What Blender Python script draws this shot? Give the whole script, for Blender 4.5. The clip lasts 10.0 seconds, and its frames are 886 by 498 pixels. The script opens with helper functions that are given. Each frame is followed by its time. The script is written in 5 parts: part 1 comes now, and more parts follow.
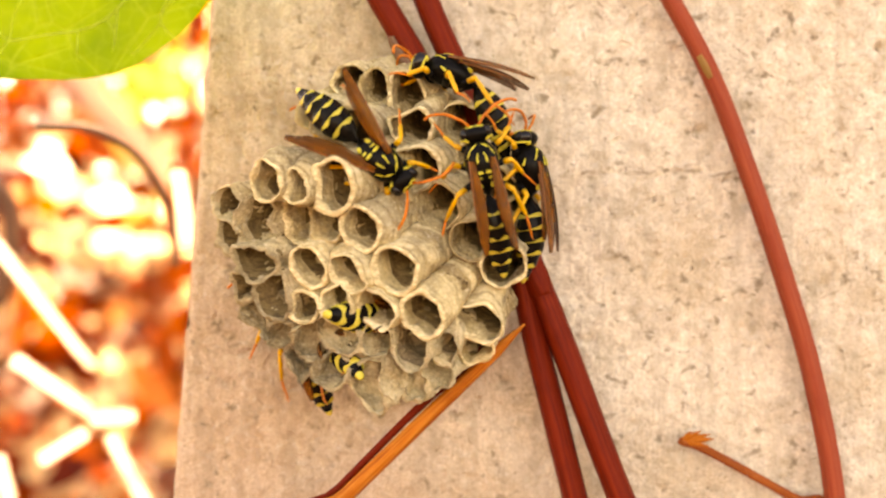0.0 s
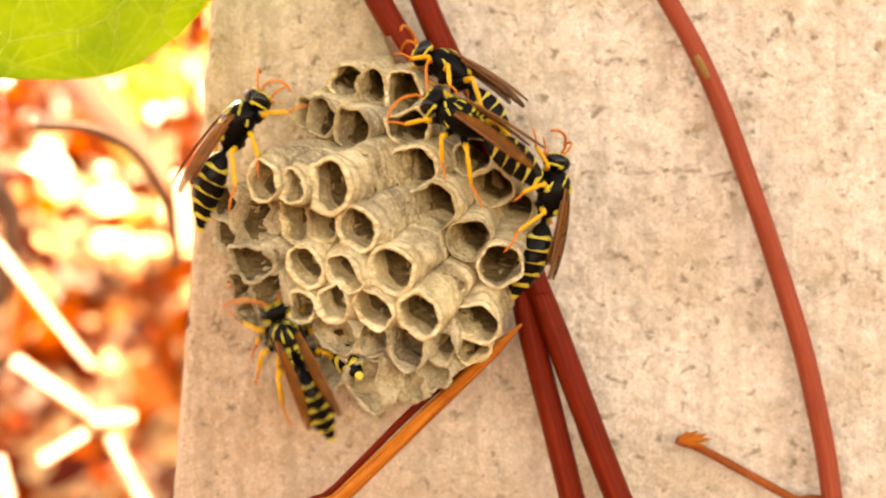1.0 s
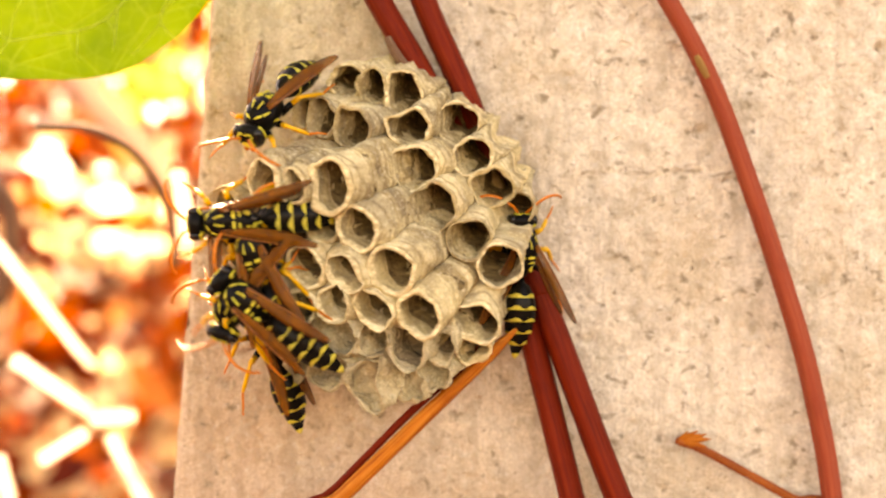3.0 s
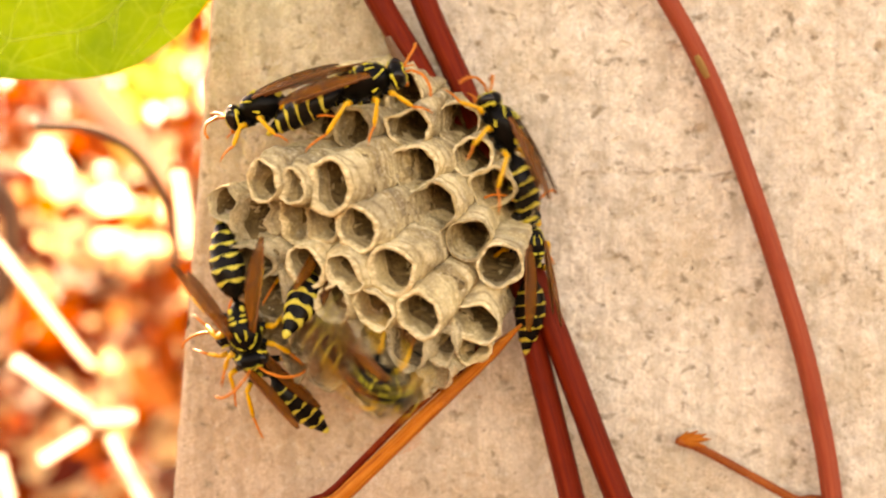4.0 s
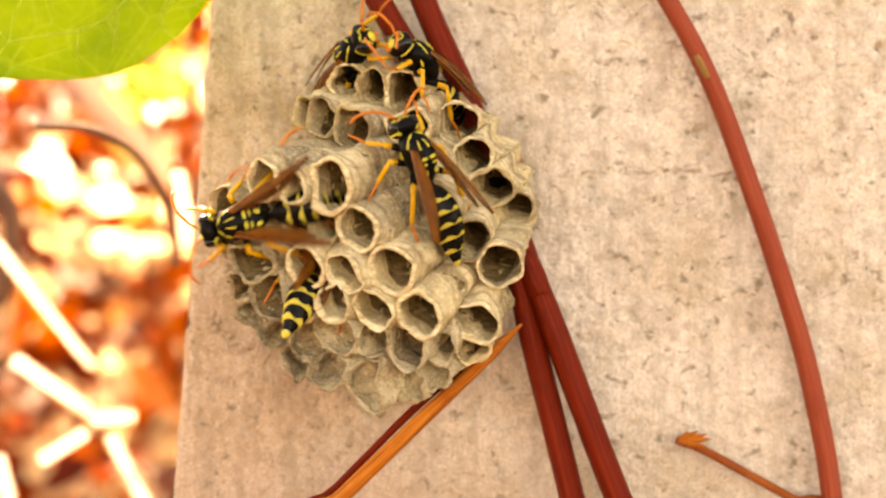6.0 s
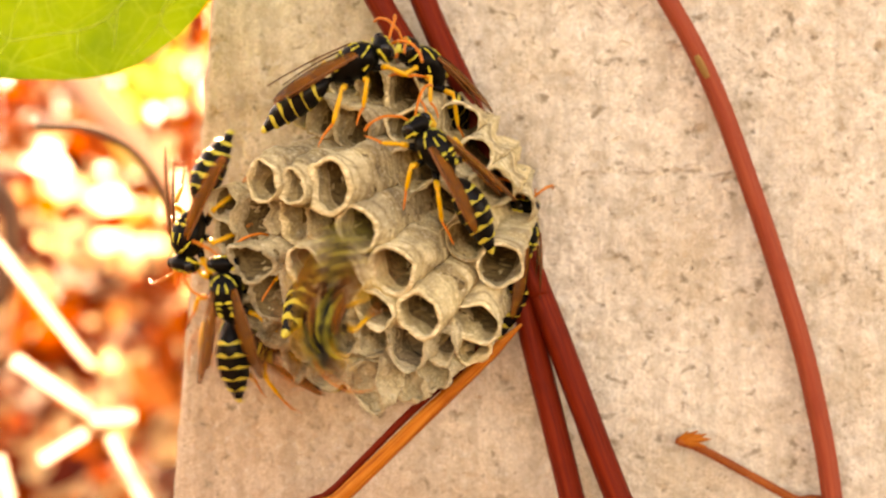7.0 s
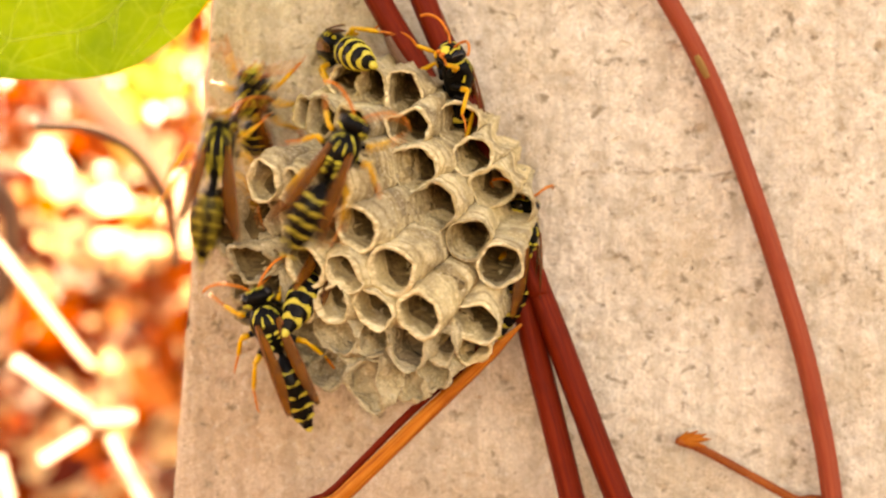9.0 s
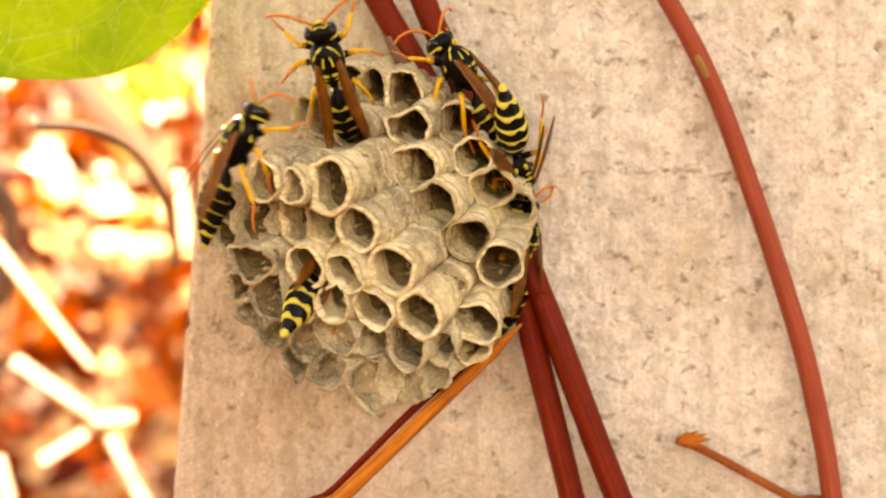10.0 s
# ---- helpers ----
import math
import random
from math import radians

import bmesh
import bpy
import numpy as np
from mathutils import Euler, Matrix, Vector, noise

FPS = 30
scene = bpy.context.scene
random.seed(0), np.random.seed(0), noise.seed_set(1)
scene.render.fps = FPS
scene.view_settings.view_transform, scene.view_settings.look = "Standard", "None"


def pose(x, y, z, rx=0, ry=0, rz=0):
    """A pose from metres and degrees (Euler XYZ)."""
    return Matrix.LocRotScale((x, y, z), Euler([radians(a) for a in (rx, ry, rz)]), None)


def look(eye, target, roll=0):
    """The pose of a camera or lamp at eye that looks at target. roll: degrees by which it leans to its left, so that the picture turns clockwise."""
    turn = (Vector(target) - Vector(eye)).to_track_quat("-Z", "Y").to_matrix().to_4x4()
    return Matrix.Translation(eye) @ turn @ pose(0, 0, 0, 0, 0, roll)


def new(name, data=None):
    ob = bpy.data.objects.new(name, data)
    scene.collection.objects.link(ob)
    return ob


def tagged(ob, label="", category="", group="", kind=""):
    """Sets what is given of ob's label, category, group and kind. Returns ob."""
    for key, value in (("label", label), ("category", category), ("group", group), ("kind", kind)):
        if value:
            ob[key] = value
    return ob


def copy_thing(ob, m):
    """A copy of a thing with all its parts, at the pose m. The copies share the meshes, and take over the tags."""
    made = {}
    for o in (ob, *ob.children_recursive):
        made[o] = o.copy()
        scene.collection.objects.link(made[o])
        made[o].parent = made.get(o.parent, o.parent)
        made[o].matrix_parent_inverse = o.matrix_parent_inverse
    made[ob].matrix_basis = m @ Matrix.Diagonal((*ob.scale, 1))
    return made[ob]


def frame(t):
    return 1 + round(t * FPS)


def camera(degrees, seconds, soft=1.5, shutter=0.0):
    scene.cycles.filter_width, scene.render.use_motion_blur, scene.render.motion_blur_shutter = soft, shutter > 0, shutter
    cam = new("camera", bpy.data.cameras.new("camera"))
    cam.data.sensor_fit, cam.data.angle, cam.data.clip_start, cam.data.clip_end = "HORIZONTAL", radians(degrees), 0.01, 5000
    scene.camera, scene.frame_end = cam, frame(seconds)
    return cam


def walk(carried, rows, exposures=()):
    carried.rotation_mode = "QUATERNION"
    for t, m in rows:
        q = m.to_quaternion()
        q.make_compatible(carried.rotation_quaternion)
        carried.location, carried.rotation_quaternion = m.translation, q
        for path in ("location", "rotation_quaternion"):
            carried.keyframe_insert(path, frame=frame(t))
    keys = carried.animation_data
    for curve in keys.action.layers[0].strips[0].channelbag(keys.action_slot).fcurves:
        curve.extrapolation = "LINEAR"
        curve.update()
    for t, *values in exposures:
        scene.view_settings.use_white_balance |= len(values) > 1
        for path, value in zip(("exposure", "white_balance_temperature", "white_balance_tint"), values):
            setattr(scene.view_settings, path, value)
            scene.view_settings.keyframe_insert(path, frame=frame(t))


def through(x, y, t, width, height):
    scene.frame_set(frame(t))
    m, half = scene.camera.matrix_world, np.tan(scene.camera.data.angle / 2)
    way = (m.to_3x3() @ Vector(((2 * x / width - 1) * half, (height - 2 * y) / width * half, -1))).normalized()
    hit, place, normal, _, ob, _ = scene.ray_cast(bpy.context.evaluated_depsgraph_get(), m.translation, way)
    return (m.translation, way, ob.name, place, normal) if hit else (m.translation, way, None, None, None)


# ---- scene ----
# Lengths below are in millimetres of the plan, turned into metres by MM.
MM = 0.001
EYE = 110.0          # camera to the middle of the comb's face
FOCUS = 117.0

cam = camera(48.0, 10.0, soft=2.3, shutter=0.9)
cam.data.dof.use_dof = True
cam.data.dof.focus_distance = FOCUS * MM
cam.data.dof.aperture_fstop = cam.data.lens / 3.2
STILL = look((0, -EYE * MM, 0), (0, 0, 0))
walk(cam, [(0, STILL), (10, STILL)], exposures=[(0, 2.79, 15800, 33), (2.7, 2.77, 15800, 33), (4, 2.69, 15800, 33), (10, 2.67, 15800, 33)])

# ---- light: the sun stands behind the wall, so the wall's face and the comb lie in open shade ----
SUN_FROM = Vector((-0.30, 0.75, 0.58)).normalized()
world = bpy.data.worlds.new("world")
scene.world = world
world.use_nodes = True
wn = world.node_tree.nodes
sky = wn.new("ShaderNodeTexSky")
sky.sky_type = "NISHITA"
sky.sun_disc = False
sky.sun_elevation = math.asin(SUN_FROM.z)
sky.sun_rotation = math.atan2(SUN_FROM.x, SUN_FROM.y)
wn["Background"].inputs["Strength"].default_value = 0.15
world.node_tree.links.new(sky.outputs["Color"], wn["Background"].inputs["Color"])
sun = new("sun", bpy.data.lights.new("sun", "SUN"))
sun.data.energy = 5.0
sun.data.angle = radians(0.5)
sun.data.color = (1.0, 0.94, 0.84)
sun.matrix_basis = look(SUN_FROM * 3, (0, 0, 0))


# ---- materials ----
class Nodes:
    """Short hand for a material's nodes."""

    def __init__(self, name, rough=0.6, **inputs):
        self.m = bpy.data.materials.new(name)
        self.m.use_nodes = True
        self.t = self.m.node_tree
        self.b = self.t.nodes["Principled BSDF"]
        self.b.inputs["Roughness"].default_value = rough
        self.b.inputs["Specular IOR Level"].default_value = 0.3
        for key, value in inputs.items():
            self.b.inputs[key.replace("_", " ")].default_value = value

    def add(self, kind, **props):
        n = self.t.nodes.new("ShaderNode" + kind)
        for key, value in props.items():
            if key == "operation":
                n.operation = value
            elif key == "blend_type":
                n.blend_type = value
            elif key == "data_type":
                n.data_type = value
            elif key == "feature":
                n.feature = value
        return n

    def link(self, a, b):
        self.t.links.new(a, b)

    def coord(self, which="Object", scale=(1, 1, 1)):
        c = self.add("TexCoord")
        m = self.add("Mapping")
        m.inputs["Scale"].default_value = scale
        self.link(c.outputs[which], m.inputs["Vector"])
        return m.outputs["Vector"]

    def noise(self, scale, detail=4, rough=0.6, vec=None, distort=0.0):
        n = self.add("TexNoise")
        n.inputs["Scale"].default_value = scale
        n.inputs["Detail"].default_value = detail
        n.inputs["Roughness"].default_value = rough
        n.inputs["Distortion"].default_value = distort
        self.link(vec if vec else self.coord(), n.inputs["Vector"])
        return n.outputs["Fac"]

    def ramp(self, fac, *stops):
        r = self.add("ValToRGB")
        while len(r.color_ramp.elements) < len(stops):
            r.color_ramp.elements.new(0.5)
        for e, (p, c) in zip(r.color_ramp.elements, stops):
            e.position = p
            e.color = (*c, 1) if len(c) == 3 else c
        self.link(fac, r.inputs["Fac"])
        return r.outputs["Color"]

    def grey(self, fac, low, high):
        return self.ramp(fac, (low, (0, 0, 0)), (high, (1, 1, 1)))

    def math(self, op, a, b=0.0):
        n = self.add("Math", operation=op)
        for i, v in enumerate((a, b)):
            if isinstance(v, (int, float)):
                n.inputs[i].default_value = v
            else:
                self.link(v, n.inputs[i])
        return n.outputs["Value"]

    def mix(self, fac, a, b, blend="MIX"):
        n = self.add("Mix", data_type="RGBA", blend_type=blend)
        for i, v in ((0, fac), (6, a), (7, b)):
            if isinstance(v, (int, float)):
                n.inputs[i].default_value = v
            elif isinstance(v, tuple):
                n.inputs[i].default_value = (*v, 1)
            else:
                self.link(v, n.inputs[i])
        return n.outputs[2]

    def colour(self, c):
        self.link(c, self.b.inputs["Base Color"])

    def bump(self, fac, distance, strength=1.0, after=None):
        n = self.add("Bump")
        n.inputs["Distance"].default_value = distance
        n.inputs["Strength"].default_value = strength
        self.link(fac, n.inputs["Height"])
        if after:
            self.link(after, n.inputs["Normal"])
        self.link(n.outputs["Normal"], self.b.inputs["Normal"])
        return n.outputs["Normal"]


def plain(name, colour, rough=0.5, spread=0.25, scale=900, bump=0.00003, **inputs):
    """A surface of one hue with grain at two scales."""
    n = Nodes(name, rough, **inputs)
    dark = tuple(c * (1 - spread) for c in colour)
    lite = tuple(min(1, c * (1 + spread)) for c in colour)
    fine = n.noise(scale, 5)
    broad = n.noise(scale * 0.18, 3)
    c = n.ramp(fine, (0.3, dark), (0.7, lite))
    n.colour(n.mix(n.grey(broad, 0.35, 0.7), c, n.mix(0.35, c, dark)))
    n.bump(fine, bump)
    return n.m


def concrete():
    n = Nodes("concrete", 0.92)
    fine = n.noise(2600, 6, 0.7)
    mid = n.noise(340, 6, 0.7)
    broad = n.noise(70, 4, 0.6)
    streak = n.noise(1, 4, 0.6, n.coord("Object", (520, 520, 75)))
    base = n.ramp(fine, (0.32, (0.54, 0.465, 0.36)), (0.5, (0.725, 0.64, 0.515)), (0.68, (0.90, 0.825, 0.70)))
    warm = n.mix(n.grey(broad, 0.42, 0.66), base, n.mix(1.0, base, (0.84, 0.77, 0.69), "MULTIPLY"))
    warm = n.mix(n.math("MULTIPLY", n.grey(streak, 0.46, 0.66), 0.6), warm, (0.50, 0.43, 0.33))
    # granular tone, which also stands in for the shading of the relief
    grain = n.noise(850, 4, 0.6, n.coord("Object", (1, 1, 0.8)), 0.4)
    warm = n.mix(n.math("MULTIPLY", n.grey(grain, 0.50, 0.62), 0.6), warm, n.mix(1.0, warm, (0.80, 0.76, 0.70), "MULTIPLY"))
    # shade put into the colour: darker towards the wall's end, with an uneven border
    sep = n.add("SeparateXYZ")
    where = n.add("TexCoord")
    n.link(where.outputs["Object"], sep.inputs["Vector"])
    reach = n.math("ADD", n.math("MULTIPLY", sep.outputs["X"], 22.0), n.math("MULTIPLY", n.noise(45, 4, 0.6), 1.5))
    reach = n.math("ADD", reach, n.math("ADD", n.math("MULTIPLY", sep.outputs["Z"], 13.0), 0.1))
    end_shade = n.ramp(reach, (0.0, (1, 1, 1)), (1.0, (0, 0, 0)))
    rough = n.math("SUBTRACT", 0.55, n.math("MULTIPLY", end_shade, 0.38))
    stain = n.mix(n.math("MULTIPLY", n.grey(mid, 0.47, 0.66), rough), warm, (0.33, 0.265, 0.185))
    stain = n.mix(n.math("MULTIPLY", end_shade, 0.8), stain, n.mix(1.0, stain, (0.70, 0.54, 0.455), "MULTIPLY"))
    big = n.noise(1, 4, 0.6, n.coord("Object", (430, 430, 560)), 0.4)
    stain = n.mix(n.math("MULTIPLY", n.grey(big, 0.615, 0.69), 0.8), stain, (0.22, 0.16, 0.10))
    # a hair crack that runs level for a few centimetres, broken here and there
    bend = n.math("MULTIPLY", n.math("SUBTRACT", n.noise(1, 4, 0.6, n.coord("Object", (160, 1, 1))), 0.5), 0.0035)
    gap = n.math("ABSOLUTE", n.math("SUBTRACT", n.math("ADD", sep.outputs["Z"], bend), 0.0100))
    crack = n.ramp(n.math("MULTIPLY", gap, 1000.0), (0.10, (1, 1, 1)), (0.28, (0, 0, 0)))
    span = n.math("MULTIPLY", n.math("GREATER_THAN", sep.outputs["X"], 0.018), n.math("LESS_THAN", sep.outputs["X"], 0.041))
    crack = n.math("MULTIPLY", n.math("MULTIPLY", crack, span), n.grey(n.noise(330, 3), 0.40, 0.55))
    stain = n.mix(n.math("MULTIPLY", crack, 0.7), stain, (0.24, 0.18, 0.13))
    speck = n.noise(1000, 3, 0.5)
    patch = n.noise(240, 2, 0.5)
    spots = n.math("MULTIPLY", n.grey(speck, 0.61, 0.69), n.grey(patch, 0.50, 0.62))
    pale = n.math("MULTIPLY", n.grey(n.noise(1100, 3, 0.5, n.coord("Object", (1, 1.3, 0.8))), 0.60, 0.70), 0.25)
    n.colour(n.mix(n.math("MULTIPLY", spots, 0.6), n.mix(pale, stain, (0.80, 0.74, 0.64)), (0.15, 0.105, 0.07)))
    first = n.bump(fine, 0.00016, 0.9)
    first = n.bump(grain, 0.0007, 1.0, first)
    pit = n.math("SUBTRACT", 1.0, spots)
    n.bump(pit, 0.0003, 0.8, first)
    return n.m


def nest_paper(name, dark, mid, pale, band, coarse):
    """Chewed wood pulp: fibres, blots, and the layers in which it was laid on."""
    n = Nodes(name, 0.88)
    where = n.coord("Object", (1, 1, 1))
    fibre = n.noise(1, 6, 0.7, n.coord("Object", (500, 900, 1500)), 0.8)
    blot = n.noise(260, 5, 0.65, where)
    wide = n.noise(85, 3, 0.55, where)
    c = n.ramp(fibre, (0.22, dark), (0.5, mid), (0.76, pale))
    bands = n.noise(1, 4, 0.65, n.coord("UV", (1.0, 0.45, 1)), 0.6)
    c = n.mix(n.math("MULTIPLY", n.grey(bands, 0.49, 0.56), band), c, n.mix(0.75, c, (0.88, 0.75, 0.46)))
    c = n.mix(n.math("MULTIPLY", n.grey(n.math("SUBTRACT", 1.0, bands), 0.52, 0.60), 0.8), c, n.mix(0.75, c, (0.27, 0.20, 0.115)))
    c = n.mix(n.math("MULTIPLY", n.grey(blot, 0.52, 0.66), 0.8), c, n.mix(0.6, c, (0.24, 0.185, 0.115)))
    c = n.mix(n.grey(wide, 0.48, 0.65), c, n.mix(0.5, c, pale))
    c = n.mix(n.math("MULTIPLY", n.grey(n.math("SUBTRACT", 1.0, wide), 0.52, 0.64), 0.7), c, n.mix(0.7, c, (0.16, 0.115, 0.065)))
    tone = n.noise(210, 4, 0.6, n.coord("Object", (1, 0.6, 1.2)), 0.5)
    c = n.mix(n.math("MULTIPLY", n.grey(tone, 0.50, 0.64), 0.7), c, n.mix(1.0, c, (0.56, 0.50, 0.43), "MULTIPLY"))
    info = n.add("ObjectInfo")
    c = n.mix(n.math("MULTIPLY", n.math("POWER", info.outputs["Random"], 2.0), 0.55), c, n.mix(0.6, c, (0.25, 0.195, 0.125)))
    speck = n.noise(2300, 4, 0.6, where)
    c = n.mix(n.math("MULTIPLY", n.grey(speck, 0.52, 0.66), 0.45), c, n.mix(0.6, c, (0.17, 0.125, 0.075)))
    c = n.mix(n.math("MULTIPLY", n.grey(n.math("SUBTRACT", 1.0, speck), 0.54, 0.68), 0.5), c, n.mix(0.6, c, (0.93, 0.84, 0.63)))
    n.colour(c)
    a = n.bump(fibre, 0.00022 * coarse, 1.0)
    a = n.bump(speck, 0.00016 * coarse, 0.8, a)
    n.bump(blot, 0.0004 * coarse, 0.8, a)
    return n.m


def rim_paper():
    n = Nodes("rim_paper", 0.85)
    fibre = n.noise(1, 5, 0.65, n.coord("Object", (500, 900, 1600)), 0.6)
    n.colour(n.ramp(fibre, (0.30, (0.32, 0.23, 0.11)), (0.5, (0.60, 0.48, 0.27)), (0.66, (0.87, 0.75, 0.465))))
    n.bump(fibre, 0.0001, 0.9)
    return n.m


def shaded_lining(name, dark, pale):
    """Inside of a cell: layered paper, its colour darkened in place of the shade within."""
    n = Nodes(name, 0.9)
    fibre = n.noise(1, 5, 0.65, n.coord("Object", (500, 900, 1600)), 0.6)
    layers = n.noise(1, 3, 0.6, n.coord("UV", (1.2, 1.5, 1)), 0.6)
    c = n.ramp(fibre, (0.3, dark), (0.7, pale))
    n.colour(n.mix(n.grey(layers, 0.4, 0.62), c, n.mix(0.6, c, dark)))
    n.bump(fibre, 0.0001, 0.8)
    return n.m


def stem_skin(name, a, b, c):
    n = Nodes(name, 0.6, Specular_IOR_Level=0.1)
    lengthwise = n.noise(1, 5, 0.6, n.coord("UV", (26, 0.14, 1)), 0.2)
    blot = n.noise(160, 4)
    col = n.ramp(lengthwise, (0.22, a), (0.50, b), (0.84, c))
    col = n.mix(n.grey(blot, 0.5, 0.75), col, n.mix(0.5, col, a))
    n.colour(col)
    n.bump(lengthwise, 0.0002, 0.7)
    return n.m


def abdomen_shell():
    """Black rings with wavy yellow hind margins, one to each plate of the abdomen."""
    n = Nodes("abdomen_shell", 0.27, Specular_IOR_Level=0.09)
    s = n.add("SeparateXYZ")
    c = n.add("TexCoord")
    n.link(c.outputs["Object"], s.inputs["Vector"])
    along = n.math("DIVIDE", n.math("MULTIPLY", n.math("ADD", s.outputs["Y"], 0.00085), -1.0), 0.00134)
    ring = n.math("FRACT", along)
    wave = n.math("COSINE", n.math("MULTIPLY", s.outputs["X"], 3700.0))
    wob = n.math("MULTIPLY", n.math("SUBTRACT", n.noise(700, 2), 0.5), 0.3)
    edge = n.math("ADD", n.math("ADD", n.math("MULTIPLY", wave, 0.13), n.math("ADD", n.math("MULTIPLY", along, 0.005), 0.755)), wob)
    band = n.math("GREATER_THAN", ring, edge)
    band = n.math("MULTIPLY", band, n.math("GREATER_THAN", along, 0.0))
    band = n.math("MAXIMUM", band, n.math("GREATER_THAN", along, 5.72))
    grain = n.noise(2500, 4)
    yellow = n.ramp(grain, (0.3, (0.44, 0.355, 0.04)), (0.7, (0.66, 0.56, 0.12)))
    black = n.ramp(grain, (0.3, (0.003, 0.0025, 0.002)), (0.7, (0.009, 0.007, 0.005)))
    n.colour(n.mix(band, black, yellow))
    n.bump(grain, 0.00002, 0.5)
    return n.m


def wing_film():
    n = Nodes("wing_film", 0.4, Alpha=0.68, Specular_IOR_Level=0.1)
    vein = n.add("TexVoronoi", feature="DISTANCE_TO_EDGE")
    vein.inputs["Scale"].default_value = 1.0
    n.link(n.coord("Object", (900, 260, 900)), vein.inputs["Vector"])
    line = n.grey(vein.outputs["Distance"], 0.03, 0.07)
    broad = n.noise(350, 3)
    film = n.ramp(broad, (0.3, (0.10, 0.027, 0.004)), (0.7, (0.27, 0.082, 0.010)))
    n.colour(n.mix(line, (0.10, 0.035, 0.012), film))
    return n.m


def leaf_blade(name, low, high, vein_col, cell, through):
    n = Nodes(name, 0.5, Specular_IOR_Level=0.12)
    b = n.noise(75, 5)
    col = n.ramp(b, (0.3, low), (0.7, high))
    v = n.add("TexVoronoi", feature="DISTANCE_TO_EDGE")
    v.inputs["Scale"].default_value = cell
    warp = n.coord("Object", (1, 1, 1))
    n.link(warp, v.inputs["Vector"])
    fine = n.add("TexVoronoi", feature="DISTANCE_TO_EDGE")
    fine.inputs["Scale"].default_value = cell * 3.7
    n.link(warp, fine.inputs["Vector"])
    line = n.grey(v.outputs["Distance"], 0.006, 0.03)
    net = n.grey(fine.outputs["Distance"], 0.01, 0.09)
    col = n.mix(net, n.mix(0.05, col, vein_col), col)
    col = n.mix(line, n.mix(0.06, col, vein_col), col)
    n.colour(col)
    n.bump(line, 0.0002, 0.6)
    tr = n.add("BsdfTranslucent")
    n.link(col, tr.inputs["Color"])
    mixer = n.add("MixShader")
    mixer.inputs["Fac"].default_value = through
    n.link(n.b.outputs["BSDF"], mixer.inputs[1])
    n.link(tr.outputs["BSDF"], mixer.inputs[2])
    n.link(mixer.outputs["Shader"], n.t.nodes["Material Output"].inputs["Surface"])
    return n.m


def litter():
    """Dry leaves, each of its own brown."""
    n = Nodes("dry_leaf", 0.5)
    g = n.add("NewGeometry")
    # the palest step stands in for bright glints on the leaves
    col = n.ramp(g.outputs["Random Per Island"], (0.0, (0.05, 0.006, 0.002)), (0.3, (0.14, 0.015, 0.003)),
                 (0.50, (0.31, 0.046, 0.003)), (0.74, (0.58, 0.15, 0.010)), (0.84, (0.95, 0.76, 0.46)))
    spot = n.noise(120, 4)
    col = n.mix(n.grey(spot, 0.5, 0.7), col, n.mix(0.5, col, (0.10, 0.016, 0.005)))
    dark_patch = n.noise(14, 3, 0.6)
    col = n.mix(n.math("MULTIPLY", n.grey(dark_patch, 0.50, 0.60), 0.65), col, n.mix(0.8, col, (0.09, 0.010, 0.003)))
    n.colour(col)
    tr = n.add("BsdfTranslucent")
    n.link(col, tr.inputs["Color"])
    mixer = n.add("MixShader")
    mixer.inputs["Fac"].default_value = 0.55
    n.link(n.b.outputs["BSDF"], mixer.inputs[1])
    n.link(tr.outputs["BSDF"], mixer.inputs[2])
    n.link(mixer.outputs["Shader"], n.t.nodes["Material Output"].inputs["Surface"])
    return n.m


CONCRETE = concrete()
PAPER = nest_paper("nest_paper", (0.20, 0.128, 0.050), (0.48, 0.350, 0.162), (0.80, 0.650, 0.350), 0.75, 1.0)
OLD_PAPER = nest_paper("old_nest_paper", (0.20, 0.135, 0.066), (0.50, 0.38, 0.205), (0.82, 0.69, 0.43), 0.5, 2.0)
SHADED_LINING = shaded_lining("shaded_lining", (0.06, 0.034, 0.012), (0.31, 0.212, 0.095))
OLD_SHADED_LINING = shaded_lining("old_shaded_lining", (0.10, 0.068, 0.038), (0.42, 0.32, 0.19))
RIM = rim_paper()
PINK_STALK = plain("pink_stalk", (0.60, 0.36, 0.27), 0.7)
RED_STEM = stem_skin("red_stem", (0.08, 0.0062, 0.002), (0.165, 0.0125, 0.0033), (0.28, 0.031, 0.007))
PALE_STEM = stem_skin("pale_red_stem", (0.25, 0.041, 0.021), (0.325, 0.058, 0.029), (0.42, 0.10, 0.045))
STRAW = stem_skin("orange_straw", (0.20, 0.036, 0.006), (0.50, 0.13, 0.018), (0.70, 0.29, 0.06))
YELLOW_LEAF = leaf_blade("yellow_leaf", (0.40, 0.24, 0.02), (0.80, 0.62, 0.16), (0.8, 0.7, 0.2), 60, 0.55)
TWIG_SKIN = stem_skin("twig_skin", (0.13, 0.022, 0.006), (0.34, 0.075, 0.018), (0.55, 0.20, 0.06))
GREEN_LEAF = leaf_blade("green_leaf", (0.038, 0.098, 0.003), (0.112, 0.190, 0.008), (0.34, 0.44, 0.10), 150, 0.31)
DRY_LEAF = litter()
DRY_GRASS = leaf_blade("dry_grass", (0.90, 0.83, 0.72), (0.95, 0.92, 0.85), (0.8, 0.7, 0.55), 60, 0.75)
DARK_TWIG = plain("dark_twig", (0.10, 0.05, 0.03), 0.7, 0.3, 300)
